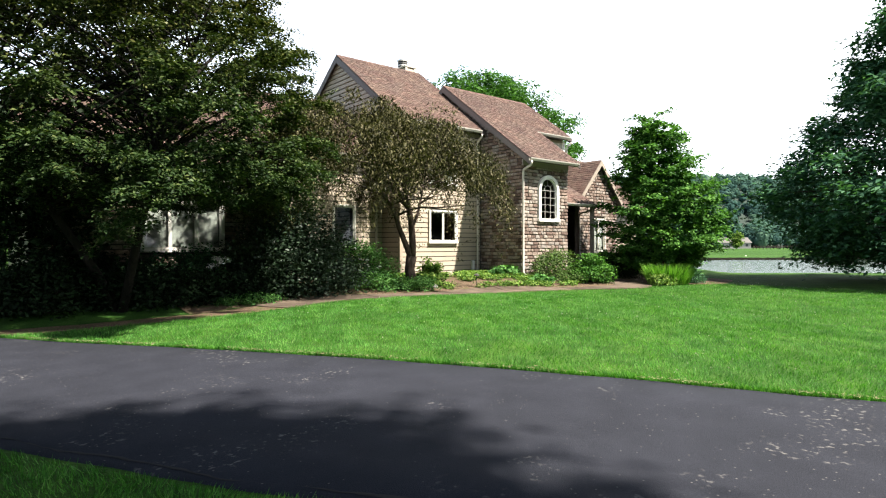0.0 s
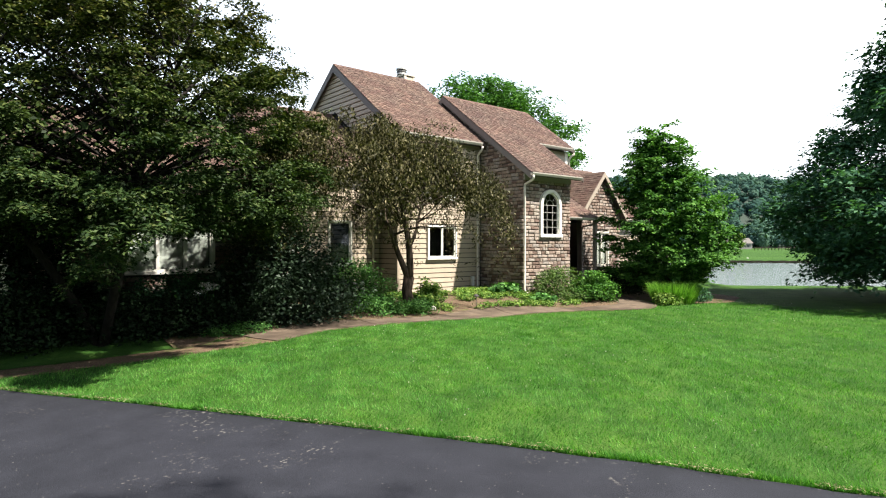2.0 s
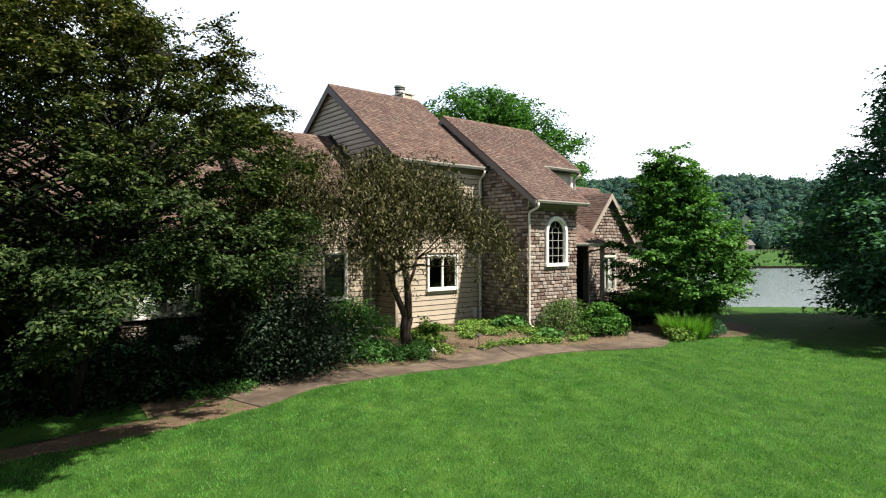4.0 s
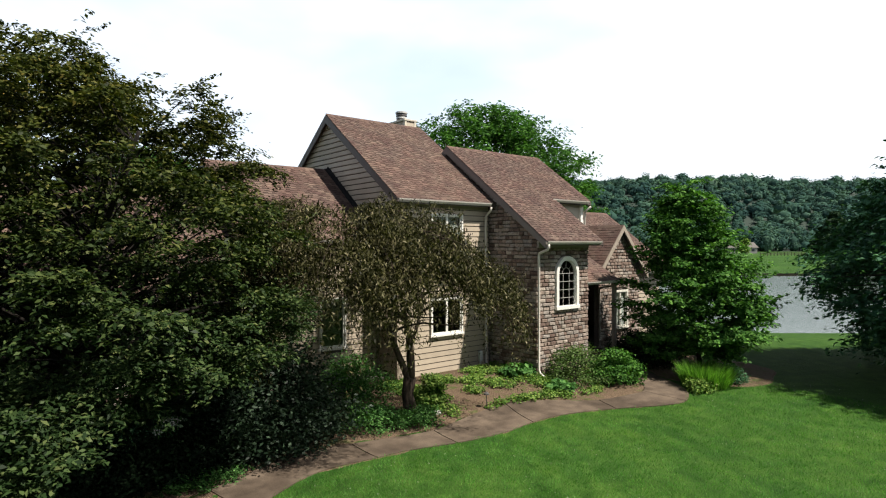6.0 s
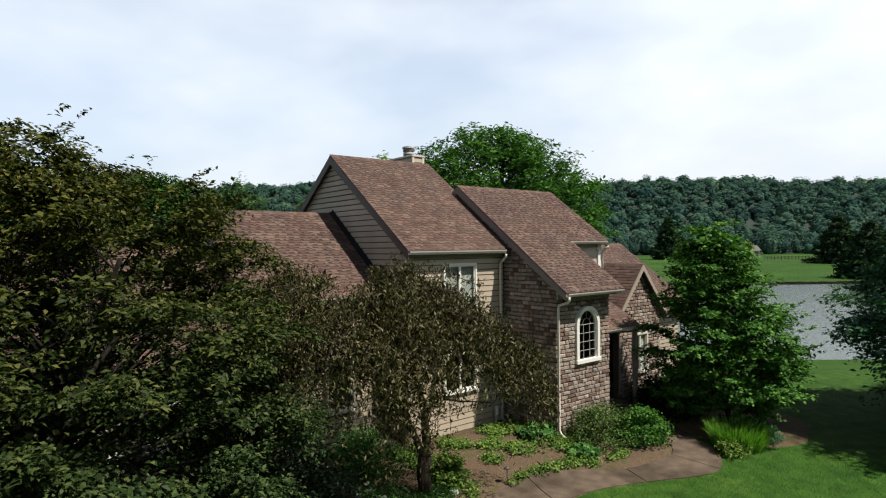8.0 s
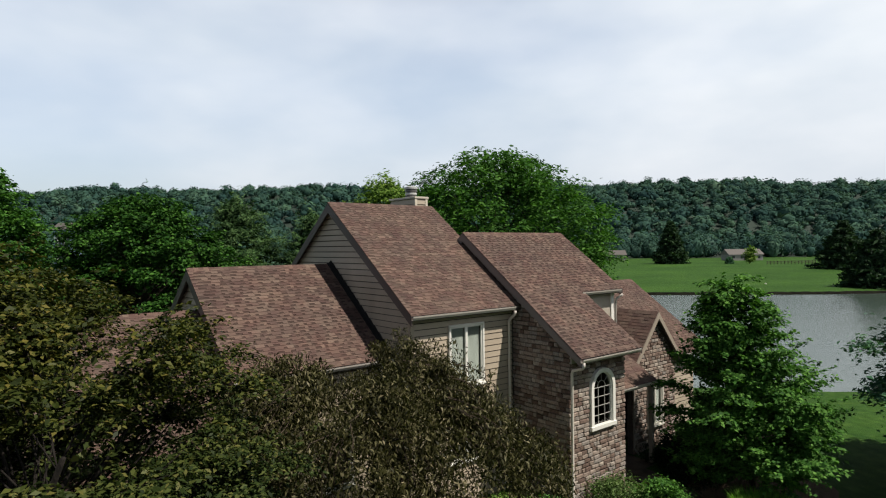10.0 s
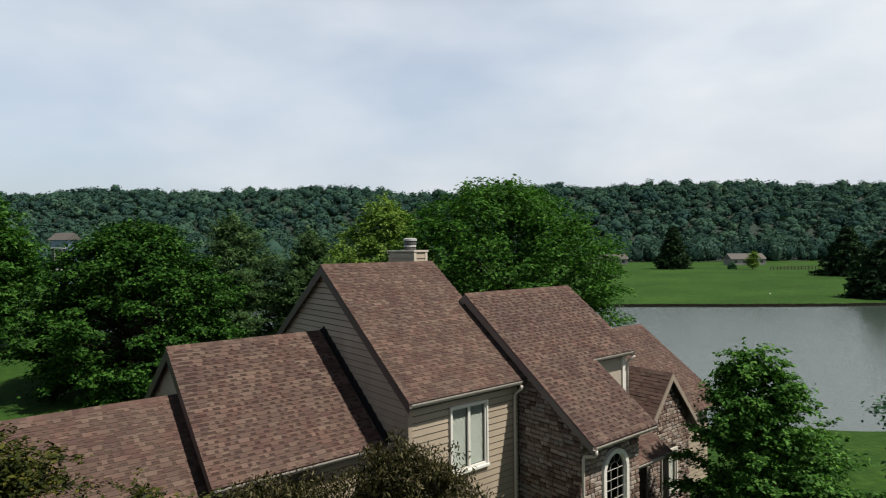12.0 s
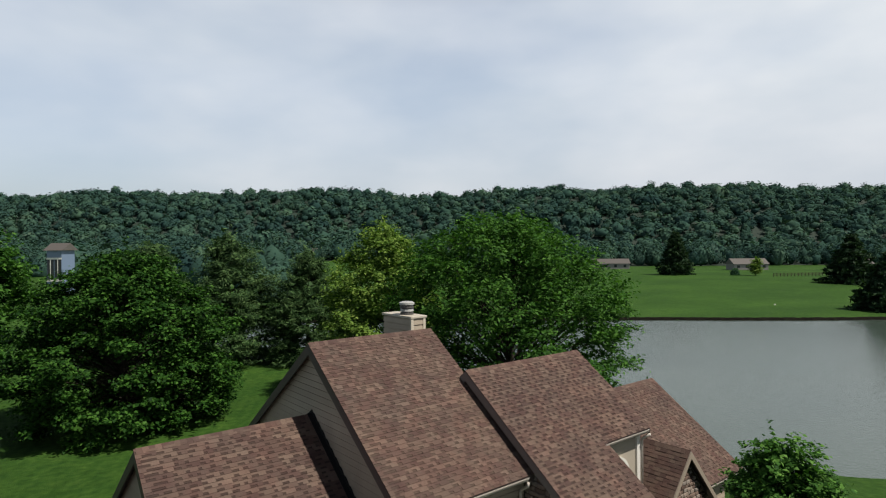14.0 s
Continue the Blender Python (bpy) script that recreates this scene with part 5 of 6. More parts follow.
    v = rng.uniform(0, 1, k) ** 0.85
    p = start[li] + d[li] * (ln[li] * v)[:, None] + rng.normal(size=(k, 3)) * np.where(li < m - len(si), thick, thick * 0.45)[:, None] * np.array([1, 1, 0.62])
    p[:, 2] -= droop * ln[li] * v * v
    p[:, 2] = np.maximum(p[:, 2], 0.10)
    lat = unit(np.cross(d[li], np.array([0, 0, 1.0])))
    ld = d[li] * 0.7 + lat * rng.choice([-1.0, 1.0], k)[:, None] * 0.8 + rng.normal(size=(k, 3)) * 0.3
    ld[:, 2] -= 0.25
    face = np.array([0, 0, 1.0]) + out[ti[li]] * 0.30 + rng.normal(size=(k, 3)) * 0.40
    part("crown", quads_mesh("crown", leaf_quads(rng, p, unit(ld), face, leaf, width), mat), t)
    # extra leaves deep inside the crown, added to darken its gaps
    k = count // 10
    i = rng.integers(0, n, k)
    p = along(i, rng.uniform(0.45, 0.80, k)) + rng.normal(size=(k, 3)) * reach * 0.22
    p[:, 2] = np.maximum(p[:, 2], 0.15)
    ld = rng.normal(size=(k, 3)) * np.array([1, 1, 0.5])
    face = np.array([0, 0, 0.6]) + out[i] * 0.8 + rng.normal(size=(k, 3)) * 0.4
    part("inner_foliage", quads_mesh("inner_foliage", leaf_quads(rng, p, unit(ld), face, leaf * 1.05, 0.7), mat), t)
    return t


def weeping_tree(name, label, at, mat, seed):
    rng = np.random.default_rng(seed)
    x, y = at
    z0 = float(ground_z(x, y)) - 0.05
    t = thing(name, label, "tree", (x, y, z0))
    s = Solid()
    base = [Vector((0, 0, 0)), Vector((0.03, 0.0, 0.25)), Vector((-0.03, 0.03, 0.62)), Vector((0.03, 0.0, 1.05))]
    s.tube(base, [0.24, 0.185, 0.165, 0.18], 10)
    # three stems that fork low
    for p, d, L, r in (((0.02, 0, 0.95), (-0.34, 0.18, 1.0), 3.3, 0.105), ((0.05, 0, 1.0), (-0.02, -0.02, 1.0), 3.6, 0.125), ((0.03, 0.0, 1.9), (0.35, -0.1, 0.9), 2.2, 0.06)):
        pts = limb(rng, s, p, d, L, r, 9, 0.10)
        for j in range(5):
            a = rng.uniform(0, 6.28)
            limb(rng, s, pts[4 + j % 4], (math.cos(a), math.sin(a), 0.55), rng.uniform(1.2, 2.5), r * 0.4, 5, 0.16, -0.05, 5)
    part("trunk", s.mesh("trunk", BARK_BROWN, True), t)
    # hanging twigs that arch out from the top and fall
    cen, sp = [], []
    twigs = Solid()
    hub = [(rng.uniform(0, 2 * math.pi), 0.22 + 0.78 * math.sqrt(rng.uniform(0, 1)), rng.normal() * 0.2) for i in range(84)]
    for i in range(720):
        ha, hr, hz = hub[i % 84]
        a = ha + rng.normal() * 0.085 / (hr + 0.1)
        reach = (hr + rng.normal() * 0.04) * (4.32 + 0.45 * noise.noise((math.cos(a) * 1.5, math.sin(a) * 1.5, seed)))
        top = 5.58 - 0.108 * reach * reach - 0.07 * reach * math.cos(a) + rng.normal() * 0.22 + 0.45 * noise.noise((reach * math.cos(a) * 0.7, reach * math.sin(a) * 0.7, 4.0)) + hz
        fall = rng.uniform(0.2, 0.75) * (0.3 + 0.9 * (reach / 3.6) ** 1.5) + (0.9 if rng.uniform() < 0.12 and reach > 1.7 else 0)
        tw = []
        for k in range(9):
            q = k / 8
            rr = reach * (0.72 + 0.28 * min(1, q * 1.6))
            w = rng.normal(size=2) * 0.05
            cen.append((rr * math.cos(a) + w[0] - 1.15, rr * math.sin(a) + w[1] + 0.52, top - fall * q * q * 1.25))
            sp.append(0.12)
            tw.append(cen[-1])
        if i % 3 == 0:
            twigs.tube(tw[::2], [0.012, 0.010, 0.008, 0.006, 0.004], 4, False)
    part("twig", twigs.mesh("twig", BARK_BROWN), t)
    cen = np.array(cen)
    cnt = rng.poisson(12, len(cen))
    part("crown", quads_mesh("crown", leaves(rng, cen, cnt, np.array(sp), 0.116, 1.1, 0.31, 0.8, 0.2), mat), t)
    return t


def conifer(name, label, at, height, radius, mat, seed, tiers=16, leaf=0.7, low=0.08):
    rng = np.random.default_rng(seed)
    x, y = at
    z0 = float(ground_z(x, y)) - 0.1
    t = thing(name, label, "tree", (x, y, z0))
    s = Solid().tube([(0, 0, 0), (0, 0, height * 0.5), (0, 0, height * 0.97)], [height * 0.022, height * 0.013, 0.03], 8)
    cen, sp = [], []
    for i in range(tiers):
        q = i / (tiers - 1)
        z = height * (low + (0.97 - low) * q)
        r = radius * (1 - q) ** 0.75 * rng.uniform(0.8, 1.12) + 0.25
        n = int(6 + 10 * (1 - q))
        a0 = rng.uniform(0, 6)
        for j in range(n):
            a = a0 + 2 * math.pi * j / n + rng.normal() * 0.15
            e = r * rng.uniform(0.75, 1.1)
            s.tube([(0, 0, z), (e * 0.9 * math.cos(a), e * 0.9 * math.sin(a), z - 0.10 * e)], [height * 0.005, 0.02], 4, False)
            for k in range(5):
                f = 0.25 + 0.75 * k / 4
                cen.append((e * f * math.cos(a), e * f * math.sin(a), z - 0.14 * e * f + rng.normal() * 0.1))
                sp.append(radius * 0.075 * (1.2 - 0.4 * f))
    part("trunk", s.mesh("trunk", BARK), t)
    cen = np.array(cen)
    part("crown", quads_mesh("crown", leaves(rng, cen, rng.poisson(14, len(cen)), np.array(sp), leaf, 0.3, 0.28, 0.4), mat), t)
    return t


def shrub(label, at, rx, ry, h, mat, seed, n=70, per=60, leaf=0.09, name="shrub", width=0.55, droop=0.1, z_low=0.05, group=""):
    rng = np.random.default_rng(seed)
    x, y = at
    t = thing(name, label, name, (x, y, float(ground_z(x, y))), group)
    s = Solid()
    u = rng.normal(size=(n, 3))
    u[:, 2] = np.abs(u[:, 2])
    u /= np.linalg.norm(u, axis=1)[:, None]
    lump = np.array([noise.noise((float(a) * 2.3 + seed, float(b) * 2.3, float(c) * 2.3)) for a, b, c in u])
    c = u * (rng.uniform(0.62, 1.0, n) * (1 + 0.3 * lump))[:, None] * np.array([rx, ry, h - z_low])
    c[:, 2] = np.maximum(c[:, 2] + z_low, 0.06)
    for i in range(0, n, max(1, n // 12)):
        e = Vector(c[i])
        s.tube([(0.1 * e.x, 0.1 * e.y, 0), (0.5 * e.x, 0.5 * e.y, e.z * 0.6), tuple(e)], [0.025, 0.016, 0.006], 5, False)
    part("stem", s.mesh("stem", BARK), t)
    part("foliage", quads_mesh("foliage", leaves(rng, c, rng.poisson(per, n), np.full(n, 0.13 * (rx + ry) * 0.9), leaf, droop, width), mat), t)
    return t


def blade_clump(label, at, r, h, mat, seed, n=500, name="ornamental_grass"):
    rng = np.random.default_rng(seed)
    x, y = at
    t = thing(name, label, "grass clump", (x, y, float(ground_z(x, y))))
    a, q = rng.uniform(0, 6.283, n), np.sqrt(rng.uniform(0, 1, n)) * r
    p = np.stack([q * np.cos(a), q * np.sin(a), np.zeros(n)], 1)
    out = np.stack([np.cos(a), np.sin(a), np.zeros(n)], 1) * rng.uniform(0.1, 0.55, n)[:, None] * h
    L = h * rng.uniform(0.55, 1.1, n)
    tip = p + out + np.stack([np.zeros(n), np.zeros(n), L], 1)
    mid = p + out * 0.35 + np.stack([np.zeros(n), np.zeros(n), L * 0.62], 1)
    b = rng.uniform(0, 6.283, n)
    sd = np.stack([np.cos(b), np.sin(b), np.zeros(n)], 1) * 0.012
    part("blade", quads_mesh("blade", np.stack([p - sd, mid - sd * 0.8, tip, mid + sd * 0.8], 1), mat), t)
    return t


# trees near the camera
layered_tree("crabapple_tree", "dense dark olive-leaved tree overhanging the lowest wing", (-14.35, -1.25), [(2.5, 3.2), (3.1, 4.4), (3.9, 4.8), (5.0, 4.6), (5.7, 4.15), (6.6, 3.65), (7.4, 2.65), (8.1, 1.5), (8.5, 0.4)],
             LEAF_BROWNISH, BARK_SHADED, 350, 205000, 0.095, 11, 0.18, 3, (-0.05, 0.8), 0.10, 0.065, 0.40, 0.48, 0.32, limbs=18, fan=0.72,
             extra=((-15.3, -4.4, 2.0), (-15.9, -4.0, 2.3), (-16.6, -4.0, 2.1), (-11.6, -3.2, 2.1), (-11.0, -3.0, 2.3), (-11.3, -2.8, 6.1), (-11.4, -3.0, 5.4), (-11.0, -2.4, 5.2), (-11.9, -3.4, 6.5), (-11.0, -3.2, 4.6), (-10.8, -2.8, 4.1), (-11.6, -3.6, 5.1), (-12.3, -3.5, 6.9), (-10.9, -3.4, 3.5), (-10.8, -3.0, 5.0), (-11.2, -2.2, 5.8), (-11.7, -2.6, 6.7), (-14.15, -5.3, 2.55), (-14.5, -5.6, 2.2), (-13.5, -5.2, 2.75), (-13.9, -5.4, 2.25), (-14.8, -5.7, 2.4), (-13.2, -5.0, 2.4), (-14.4, -5.9, 1.95), (-14.9, -5.9, 1.8), (-15.1, -4.7, 1.2), (-14.9, -5.2, 1.5),
                    (-17.1, -2.6, 2.6), (-17.8, -3.4, 2.0), (-16.0, -4.9, 2.2), (-17.2, -1.2, 5.2), (-16.4, -2.2, 6.6), (-17.3, -1.0, 6.2)))
layered_tree("small_crabapple", "small olive-brown leaved tree between the wings", (-9.4, 1.2), [(1.4, 0.9), (2.2, 1.5), (3.2, 1.6), (4.0, 1.1), (4.7, 0.2)],
             LEAF_BROWNISH, BARK_SHADED, 42, 13000, 0.10, 12, 0.10, 2, (0.1, 0.8), 0.10, 0.10, 0.4, 0.46, limbs=8)
weeping_tree("weeping_tree", "small weeping tree with a forked brown trunk and olive leaves", (-5.87, -0.55), LEAF_WEEP, 5)
layered_tree("young_maple", "young bright green maple at the corner of the bed", (6.35, -2.52), [(0.55, 1.7), (1.2, 2.6), (2.0, 2.95), (3.0, 2.75), (4.0, 2.45), (5.0, 2.1), (6.0, 1.6), (6.8, 1.0), (7.35, 0.25)],
             LEAF_MAPLE, BARK, 92, 50000, 0.160, 21, 0.09, 1, (0.05, 0.95), 0.08, 0.08, 0.45, 0.62, 0.10, lean=(-0.55, 0.42), limbs=12, fan=0.8, shoots=0.25)
layered_tree("shade_tree", "tall dark green shade tree with low drooping branches", (13.3, -10.8), [(0.9, 5.2), (1.7, 6.7), (3.0, 7.0), (4.6, 6.8), (5.8, 6.1), (7.0, 5.2), (8.5, 4.5), (11.0, 3.2), (12.8, 1.8), (14.2, 0.3)],
             LEAF_DARK, BARK, 350, 86000, 0.235, 31, 0.35, 1, (-0.10, 0.8), 0.12, 0.26, 0.26, 0.55, 0.42, limbs=14, fan=0.68)
layered_tree("roadside_tree", "tall tree that shades the driveway", (-13.65, -18.4), [(9.0, 1.6), (10.2, 2.9), (11.6, 2.7), (12.8, 1.7), (13.8, 0.3)],
             LEAF_DARK, BARK, 40, 13500, 0.27, 33, 0.22, 1, (0.2, 0.8), 0.10, 0.2, 0.5, limbs=8)
# trees behind the house
layered_tree("pond_tree", "large round green tree behind the house by the pond", (14.9, 17.1), [(1.0, 5.4), (4.0, 7.8), (8.0, 8.5), (11.0, 7.8), (12.9, 6.2), (14.3, 4.0), (15.2, 1.6)],
             LEAF_POND, BARK, 300, 64000, 0.31, 41, 0.35, 1, (0.1, 0.95), 0.08, 0.20, 0.16, 0.42, 0.3, lean=(-0.9, 0.75), limbs=10, fan=0.8, shoots=0.01)
layered_tree("yellow_green_tree", "lighter yellow-green tree behind the house", (15.8, 34.0), [(1.0, 4.6), (4.0, 6.2), (8.0, 6.0), (11.0, 4.7), (13.6, 2.7), (15.3, 0.4)],
             LEAF_LIGHT, BARK, 170, 44000, 0.32, 42, 0.30, 1, (0.1, 0.9), 0.10, 0.22, 0.34, 0.55, limbs=8, fan=0.8, shoots=0.2)
layered_tree("round_maple", "dense round dark green maple on the back lawn", (-3.1, 39.2), [(0.3, 6.6), (1.5, 7.9), (4.0, 8.3), (6.5, 8.0), (9.0, 6.6), (10.8, 4.9), (12.0, 3.0), (12.9, 0.5)],
             LEAF_ROUND, BARK, 330, 62000, 0.32, 43, 0.35, 1, (0.05, 0.9), 0.08, 0.20, 0.18, 0.6, 0.3, limbs=8, fan=0.8, shoots=0.2)
layered_tree("edge_tree", "tall green tree at the edge of the back lawn", (-13.0, 69.0), [(1.0, 5.0), (6.0, 7.6), (11.0, 7.3), (15.0, 5.2), (18.0, 2.6), (19.4, 0.4)],
             LEAF_POND, BARK, 150, 28000, 0.54, 44, 0.35, 1, (0.1, 0.9), 0.10, 0.3, 0.28, limbs=6, fan=0.8, shoots=0.2)
for px, py, ph, pr, sd in ((11.0, 57.0, 14.6, 6.8, 51), (18.0, 52.0, 12.6, 5.8, 52), (4.0, 63.0, 13.8, 6.4, 53)):
    layered_tree("white_pine", "broad dark green pine beyond the back lawn", (px, py), [(0.2, pr * 0.95), (ph * 0.18, pr), (ph * 0.5, pr * 0.88), (ph * 0.75, pr * 0.62), (ph * 0.92, pr * 0.32), (ph * 1.02, 0.2)],
                 LEAF_WHITE_PINE, BARK, 110, 26000, 0.64, sd, 0.30, 1, (0.0, 0.5), 0.05, 0.20, 0.25, 0.16, -0.15, limbs=6, fan=0.8)
# across the pond
conifer("spruce", "lone dark spruce on the far meadow", (226.8, 127.2), 18.5, 7.6, LEAF_PINE, 54, 16, 1.9)
conifer("spruce", "dark spruce at the edge of the far meadow", (136.5, 28.2), 12.0, 7.2, LEAF_PINE, 55, 13, 1.6)
conifer("spruce", "dark spruce at the edge of the far meadow", (216.2, 58.6), 16.0, 9.0, LEAF_PINE, 56, 14, 1.9)


# shrubs of the bed
shrub("large dark broad-leaved shrub under the tree", (-9.75, -0.35), 1.75, 1.2, 2.3, LEAF_BROAD, 61, 190, 110, 0.11)
shrub("dark clipped hedge shrub below the wide window", (-12.1, 0.5), 1.5, 0.8, 1.15, LEAF_DARK, 62, 110, 80, 0.10)
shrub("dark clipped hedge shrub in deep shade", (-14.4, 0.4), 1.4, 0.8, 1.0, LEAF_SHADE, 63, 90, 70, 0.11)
# Shrub mass added to fill the black shade left of the tree.
shrub("tall near-black shrub added to fill the deep shade of the tree", (-16.6, 0.9), 2.1, 1.6, 3.4, LEAF_SHADE, 60, 150, 80, 0.14)
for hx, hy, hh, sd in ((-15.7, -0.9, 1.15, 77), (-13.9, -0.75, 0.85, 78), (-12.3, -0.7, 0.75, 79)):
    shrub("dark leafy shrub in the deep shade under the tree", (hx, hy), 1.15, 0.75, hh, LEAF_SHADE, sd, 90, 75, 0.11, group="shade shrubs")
shrub("evergreen shrub by the path, darkened as in shade", (-10.9, -0.9), 0.9, 0.7, 0.9, LEAF_SHADE, 64, 60, 60, 0.09)
shrub("low green groundcover in the shade beside the path", (-11.5, -1.55), 0.85, 0.3, 0.2, LEAF_SHRUB, 86, 50, 40, 0.06, "groundcover")
shrub("leafy green shrub against the wall", (-6.6, 1.1), 1.0, 0.8, 1.35, LEAF_SHRUB, 65, 80, 70, 0.085)
shrub("low green shrub at the path", (-7.2, -0.75), 0.95, 0.6, 0.55, LEAF_SHRUB, 66, 60, 60, 0.075)
shrub("low green shrub at the path", (-6.1, -1.15), 0.7, 0.45, 0.45, LEAF_SHRUB, 67, 50, 60, 0.07)
shrub("bushy green shrub before the tower", (1.0, -0.85), 1.05, 0.85, 1.15, LEAF_OLIVE, 68, 60, 90, 0.10, width=0.42)
shrub("bright green leafy shrub at the bend of the path", (2.25, -1.45), 0.85, 0.75, 1.05, LEAF_MAPLE, 69, 56, 90, 0.115)
shrub("broad hosta leaves at the foot of the tower", (-0.6, 0.4), 0.6, 0.45, 0.35, LEAF_SHRUB, 70, 30, 26, 0.20, "hosta", 0.75)
shrub("broad hosta leaves at the path", (-0.3, -1.2), 0.45, 0.4, 0.32, LEAF_SHRUB, 71, 26, 24, 0.18, "hosta", 0.75)
shrub("yellow-green perennial beside the trunk", (-4.95, -0.4), 0.5, 0.45, 0.8, LEAF_HOSTA, 72, 50, 44, 0.11, "perennial")
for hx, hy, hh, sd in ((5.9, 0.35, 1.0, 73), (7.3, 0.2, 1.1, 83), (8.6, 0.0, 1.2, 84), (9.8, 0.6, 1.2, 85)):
    shrub("evergreen hedge shrub below the stone gable, darkened as in shade", (hx, hy), 0.85, 0.7, hh, LEAF_SHADE, sd, 70, 60, 0.09, group="gable hedge")
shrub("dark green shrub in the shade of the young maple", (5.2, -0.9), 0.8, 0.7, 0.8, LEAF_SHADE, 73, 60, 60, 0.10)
shrub("dark round shrub under the young maple", (5.4, -4.0), 0.45, 0.45, 0.65, LEAF_DARK, 74, 40, 60, 0.07)
blade_clump("tall bright green grass clump at the lawn's edge", (4.2, -3.7), 0.75, 0.80, BLADES, 75, 2600)
shrub("pale green perennial at the lawn's edge", (3.4, -3.9), 0.6, 0.4, 0.4, LEAF_HOSTA, 76, 50, 50, 0.09, "perennial")


def groundcover():
    rng = np.random.default_rng(81)
    c = []
    while len(c) < 480:
        x, y = rng.uniform(-5.2, 1.2), rng.uniform(-1.9, 2.1)
        f = noise.noise((x * 0.9, y * 0.9, 2.0))
        lo = np.interp(x, [-5.9, -4.3, -2.9, -1.4, -0.1, 1.2], [-1.7, -1.45, -1.2, -1.5, -2.3, -2.6])
        if y > lo and f > 0.03 and not (x > -0.1 and y > -0.2):
            c.append((x, y, float(ground_z(x, y)) + 0.10))
    c = np.array(c)
    tagged(new("groundcover", quads_mesh("groundcover", leaves(rng, c, rng.poisson(26, len(c)), np.full(len(c), 0.11), 0.085, 0.0, 0.7, 0.5, 0.9), LEAF_HOSTA)), "patches of yellow-green groundcover in the mulch bed", "groundcover", kind="stuff")


groundcover()


def lawn_blades():
    rng = np.random.default_rng(91)
    out = []

    def patch(n, x0, x1, y0, y1, h):
        x, y = rng.uniform(x0, x1, n), rng.uniform(y0, y1, n)
        far = np.interp(y, [p[1] for p in DRIVE_FAR[::-1]], [p[0] for p in DRIVE_FAR[::-1]])
        near = np.interp(y, [p[1] for p in DRIVE_NEAR[::-1]], [p[0] for p in DRIVE_NEAR[::-1]])
        wk = np.interp(x, [p[0] for p in WALK_NEAR[:15]], [p[1] for p in WALK_NEAR[:15]])
        edge = np.array([0.06 * noise.noise((q * 2.6, 7.0, 1.0)) for q in y])
        ok = ((x > far + 0.02 + edge) & (y < wk + 0.06) | (x < near - 0.03))
        x, y = x[ok], y[ok]
        z = ground_z(x, y)
        m = len(x)
        a = rng.uniform(0, 6.283, m)
        tuft = np.array([noise.noise((p * 2.3, q * 2.3, 3.0)) + 0.6 * noise.noise((p * 6.0, q * 6.0, 9.0)) for p, q in zip(x, y)])
        hh = h * rng.uniform(0.5, 1.25, m) * (1 + 0.55 * tuft)
        comb = np.array([noise.noise((p * 1.1, q * 1.1, 5.0)) for p, q in zip(x, y)]) * 7.0
        ln = rng.normal(size=(m, 2)) * 0.42 * hh[:, None] + np.stack([np.cos(comb), np.sin(comb)], 1) * 0.35 * hh[:, None]
        b = np.stack([x, y, z - 0.005], 1)
        sd = np.stack([np.cos(a), np.sin(a), np.zeros(m)], 1) * 0.0042 * (h / 0.05)
        tip = b + np.stack([ln[:, 0], ln[:, 1], hh], 1)
        out.append(np.stack([b - sd, b + sd, tip], 1))
    patch(190000, -16.5, -5.0, -14.5, -2.5, 0.050)
    patch(80000, -5.0, 6.0, -15.0, -2.8, 0.058)
    patch(60000, -19.0, -14.5, -14.5, -7.0, 0.055)
    # a longer fringe that hangs over the edge of the asphalt
    n = 15000
    y = rng.uniform(-15.0, -3.6, n)
    x = np.interp(y, [p[1] for p in DRIVE_FAR[::-1]], [p[0] for p in DRIVE_FAR[::-1]]) + np.abs(rng.normal(size=n)) * 0.07 - 0.01
    b = np.stack([x, y, ground_z(x, y)], 1)
    a = rng.uniform(0, 6.283, n)
    sd = np.stack([np.cos(a), np.sin(a), np.zeros(n)], 1) * 0.0048
    hh = rng.uniform(0.03, 0.095, n) * np.array([1 + 0.8 * noise.noise((q * 3.5, 2.0, 0.0)) for q in y])
    tip = b + np.stack([-rng.uniform(0.0, 0.8, n) * hh, rng.normal(size=n) * 0.5 * hh, hh], 1)
    out.append(np.stack([b - sd, b + sd, tip], 1))
    v = np.concatenate(out)
    tagged(new("grass", quads_mesh("grass", v, GRASS, 3)), "short mown green lawn grass blades", "grass", kind="stuff")
    # clover heads
    n = 900
    x, y = rng.uniform(-12.5, 7.0, n), rng.uniform(-14.0, -3.0, n)
    far = np.interp(y, [p[1] for p in DRIVE_FAR[::-1]], [p[0] for p in DRIVE_FAR[::-1]])
    wk = np.interp(x, [p[0] for p in WALK_NEAR[:15]], [p[1] for p in WALK_NEAR[:15]])
    ok = (x > far + 0.3) & (y < wk - 0.4) & (np.array([noise.noise((p * 0.6, q * 0.6, 8.0)) for p, q in zip(x, y)]) > -0.1)
    c = np.stack([x, y, ground_z(x, y) + rng.uniform(0.035, 0.065, n)], 1)[ok]
    n = len(c)
    r = rng.uniform(0.007, 0.013, n)[:, None]
    ax, ay, az = (np.tile(q, (n, 1)) * r for q in ((1.0, 0, 0), (0, 1.0, 0), (0, 0, 1.0)))
    v = np.concatenate([np.stack([c - ax, c - ay, c + ax, c + ay], 1), np.stack([c - ax, c - az, c + ax, c + az], 1), np.stack([c - ay, c - az, c + ay, c + az], 1)])
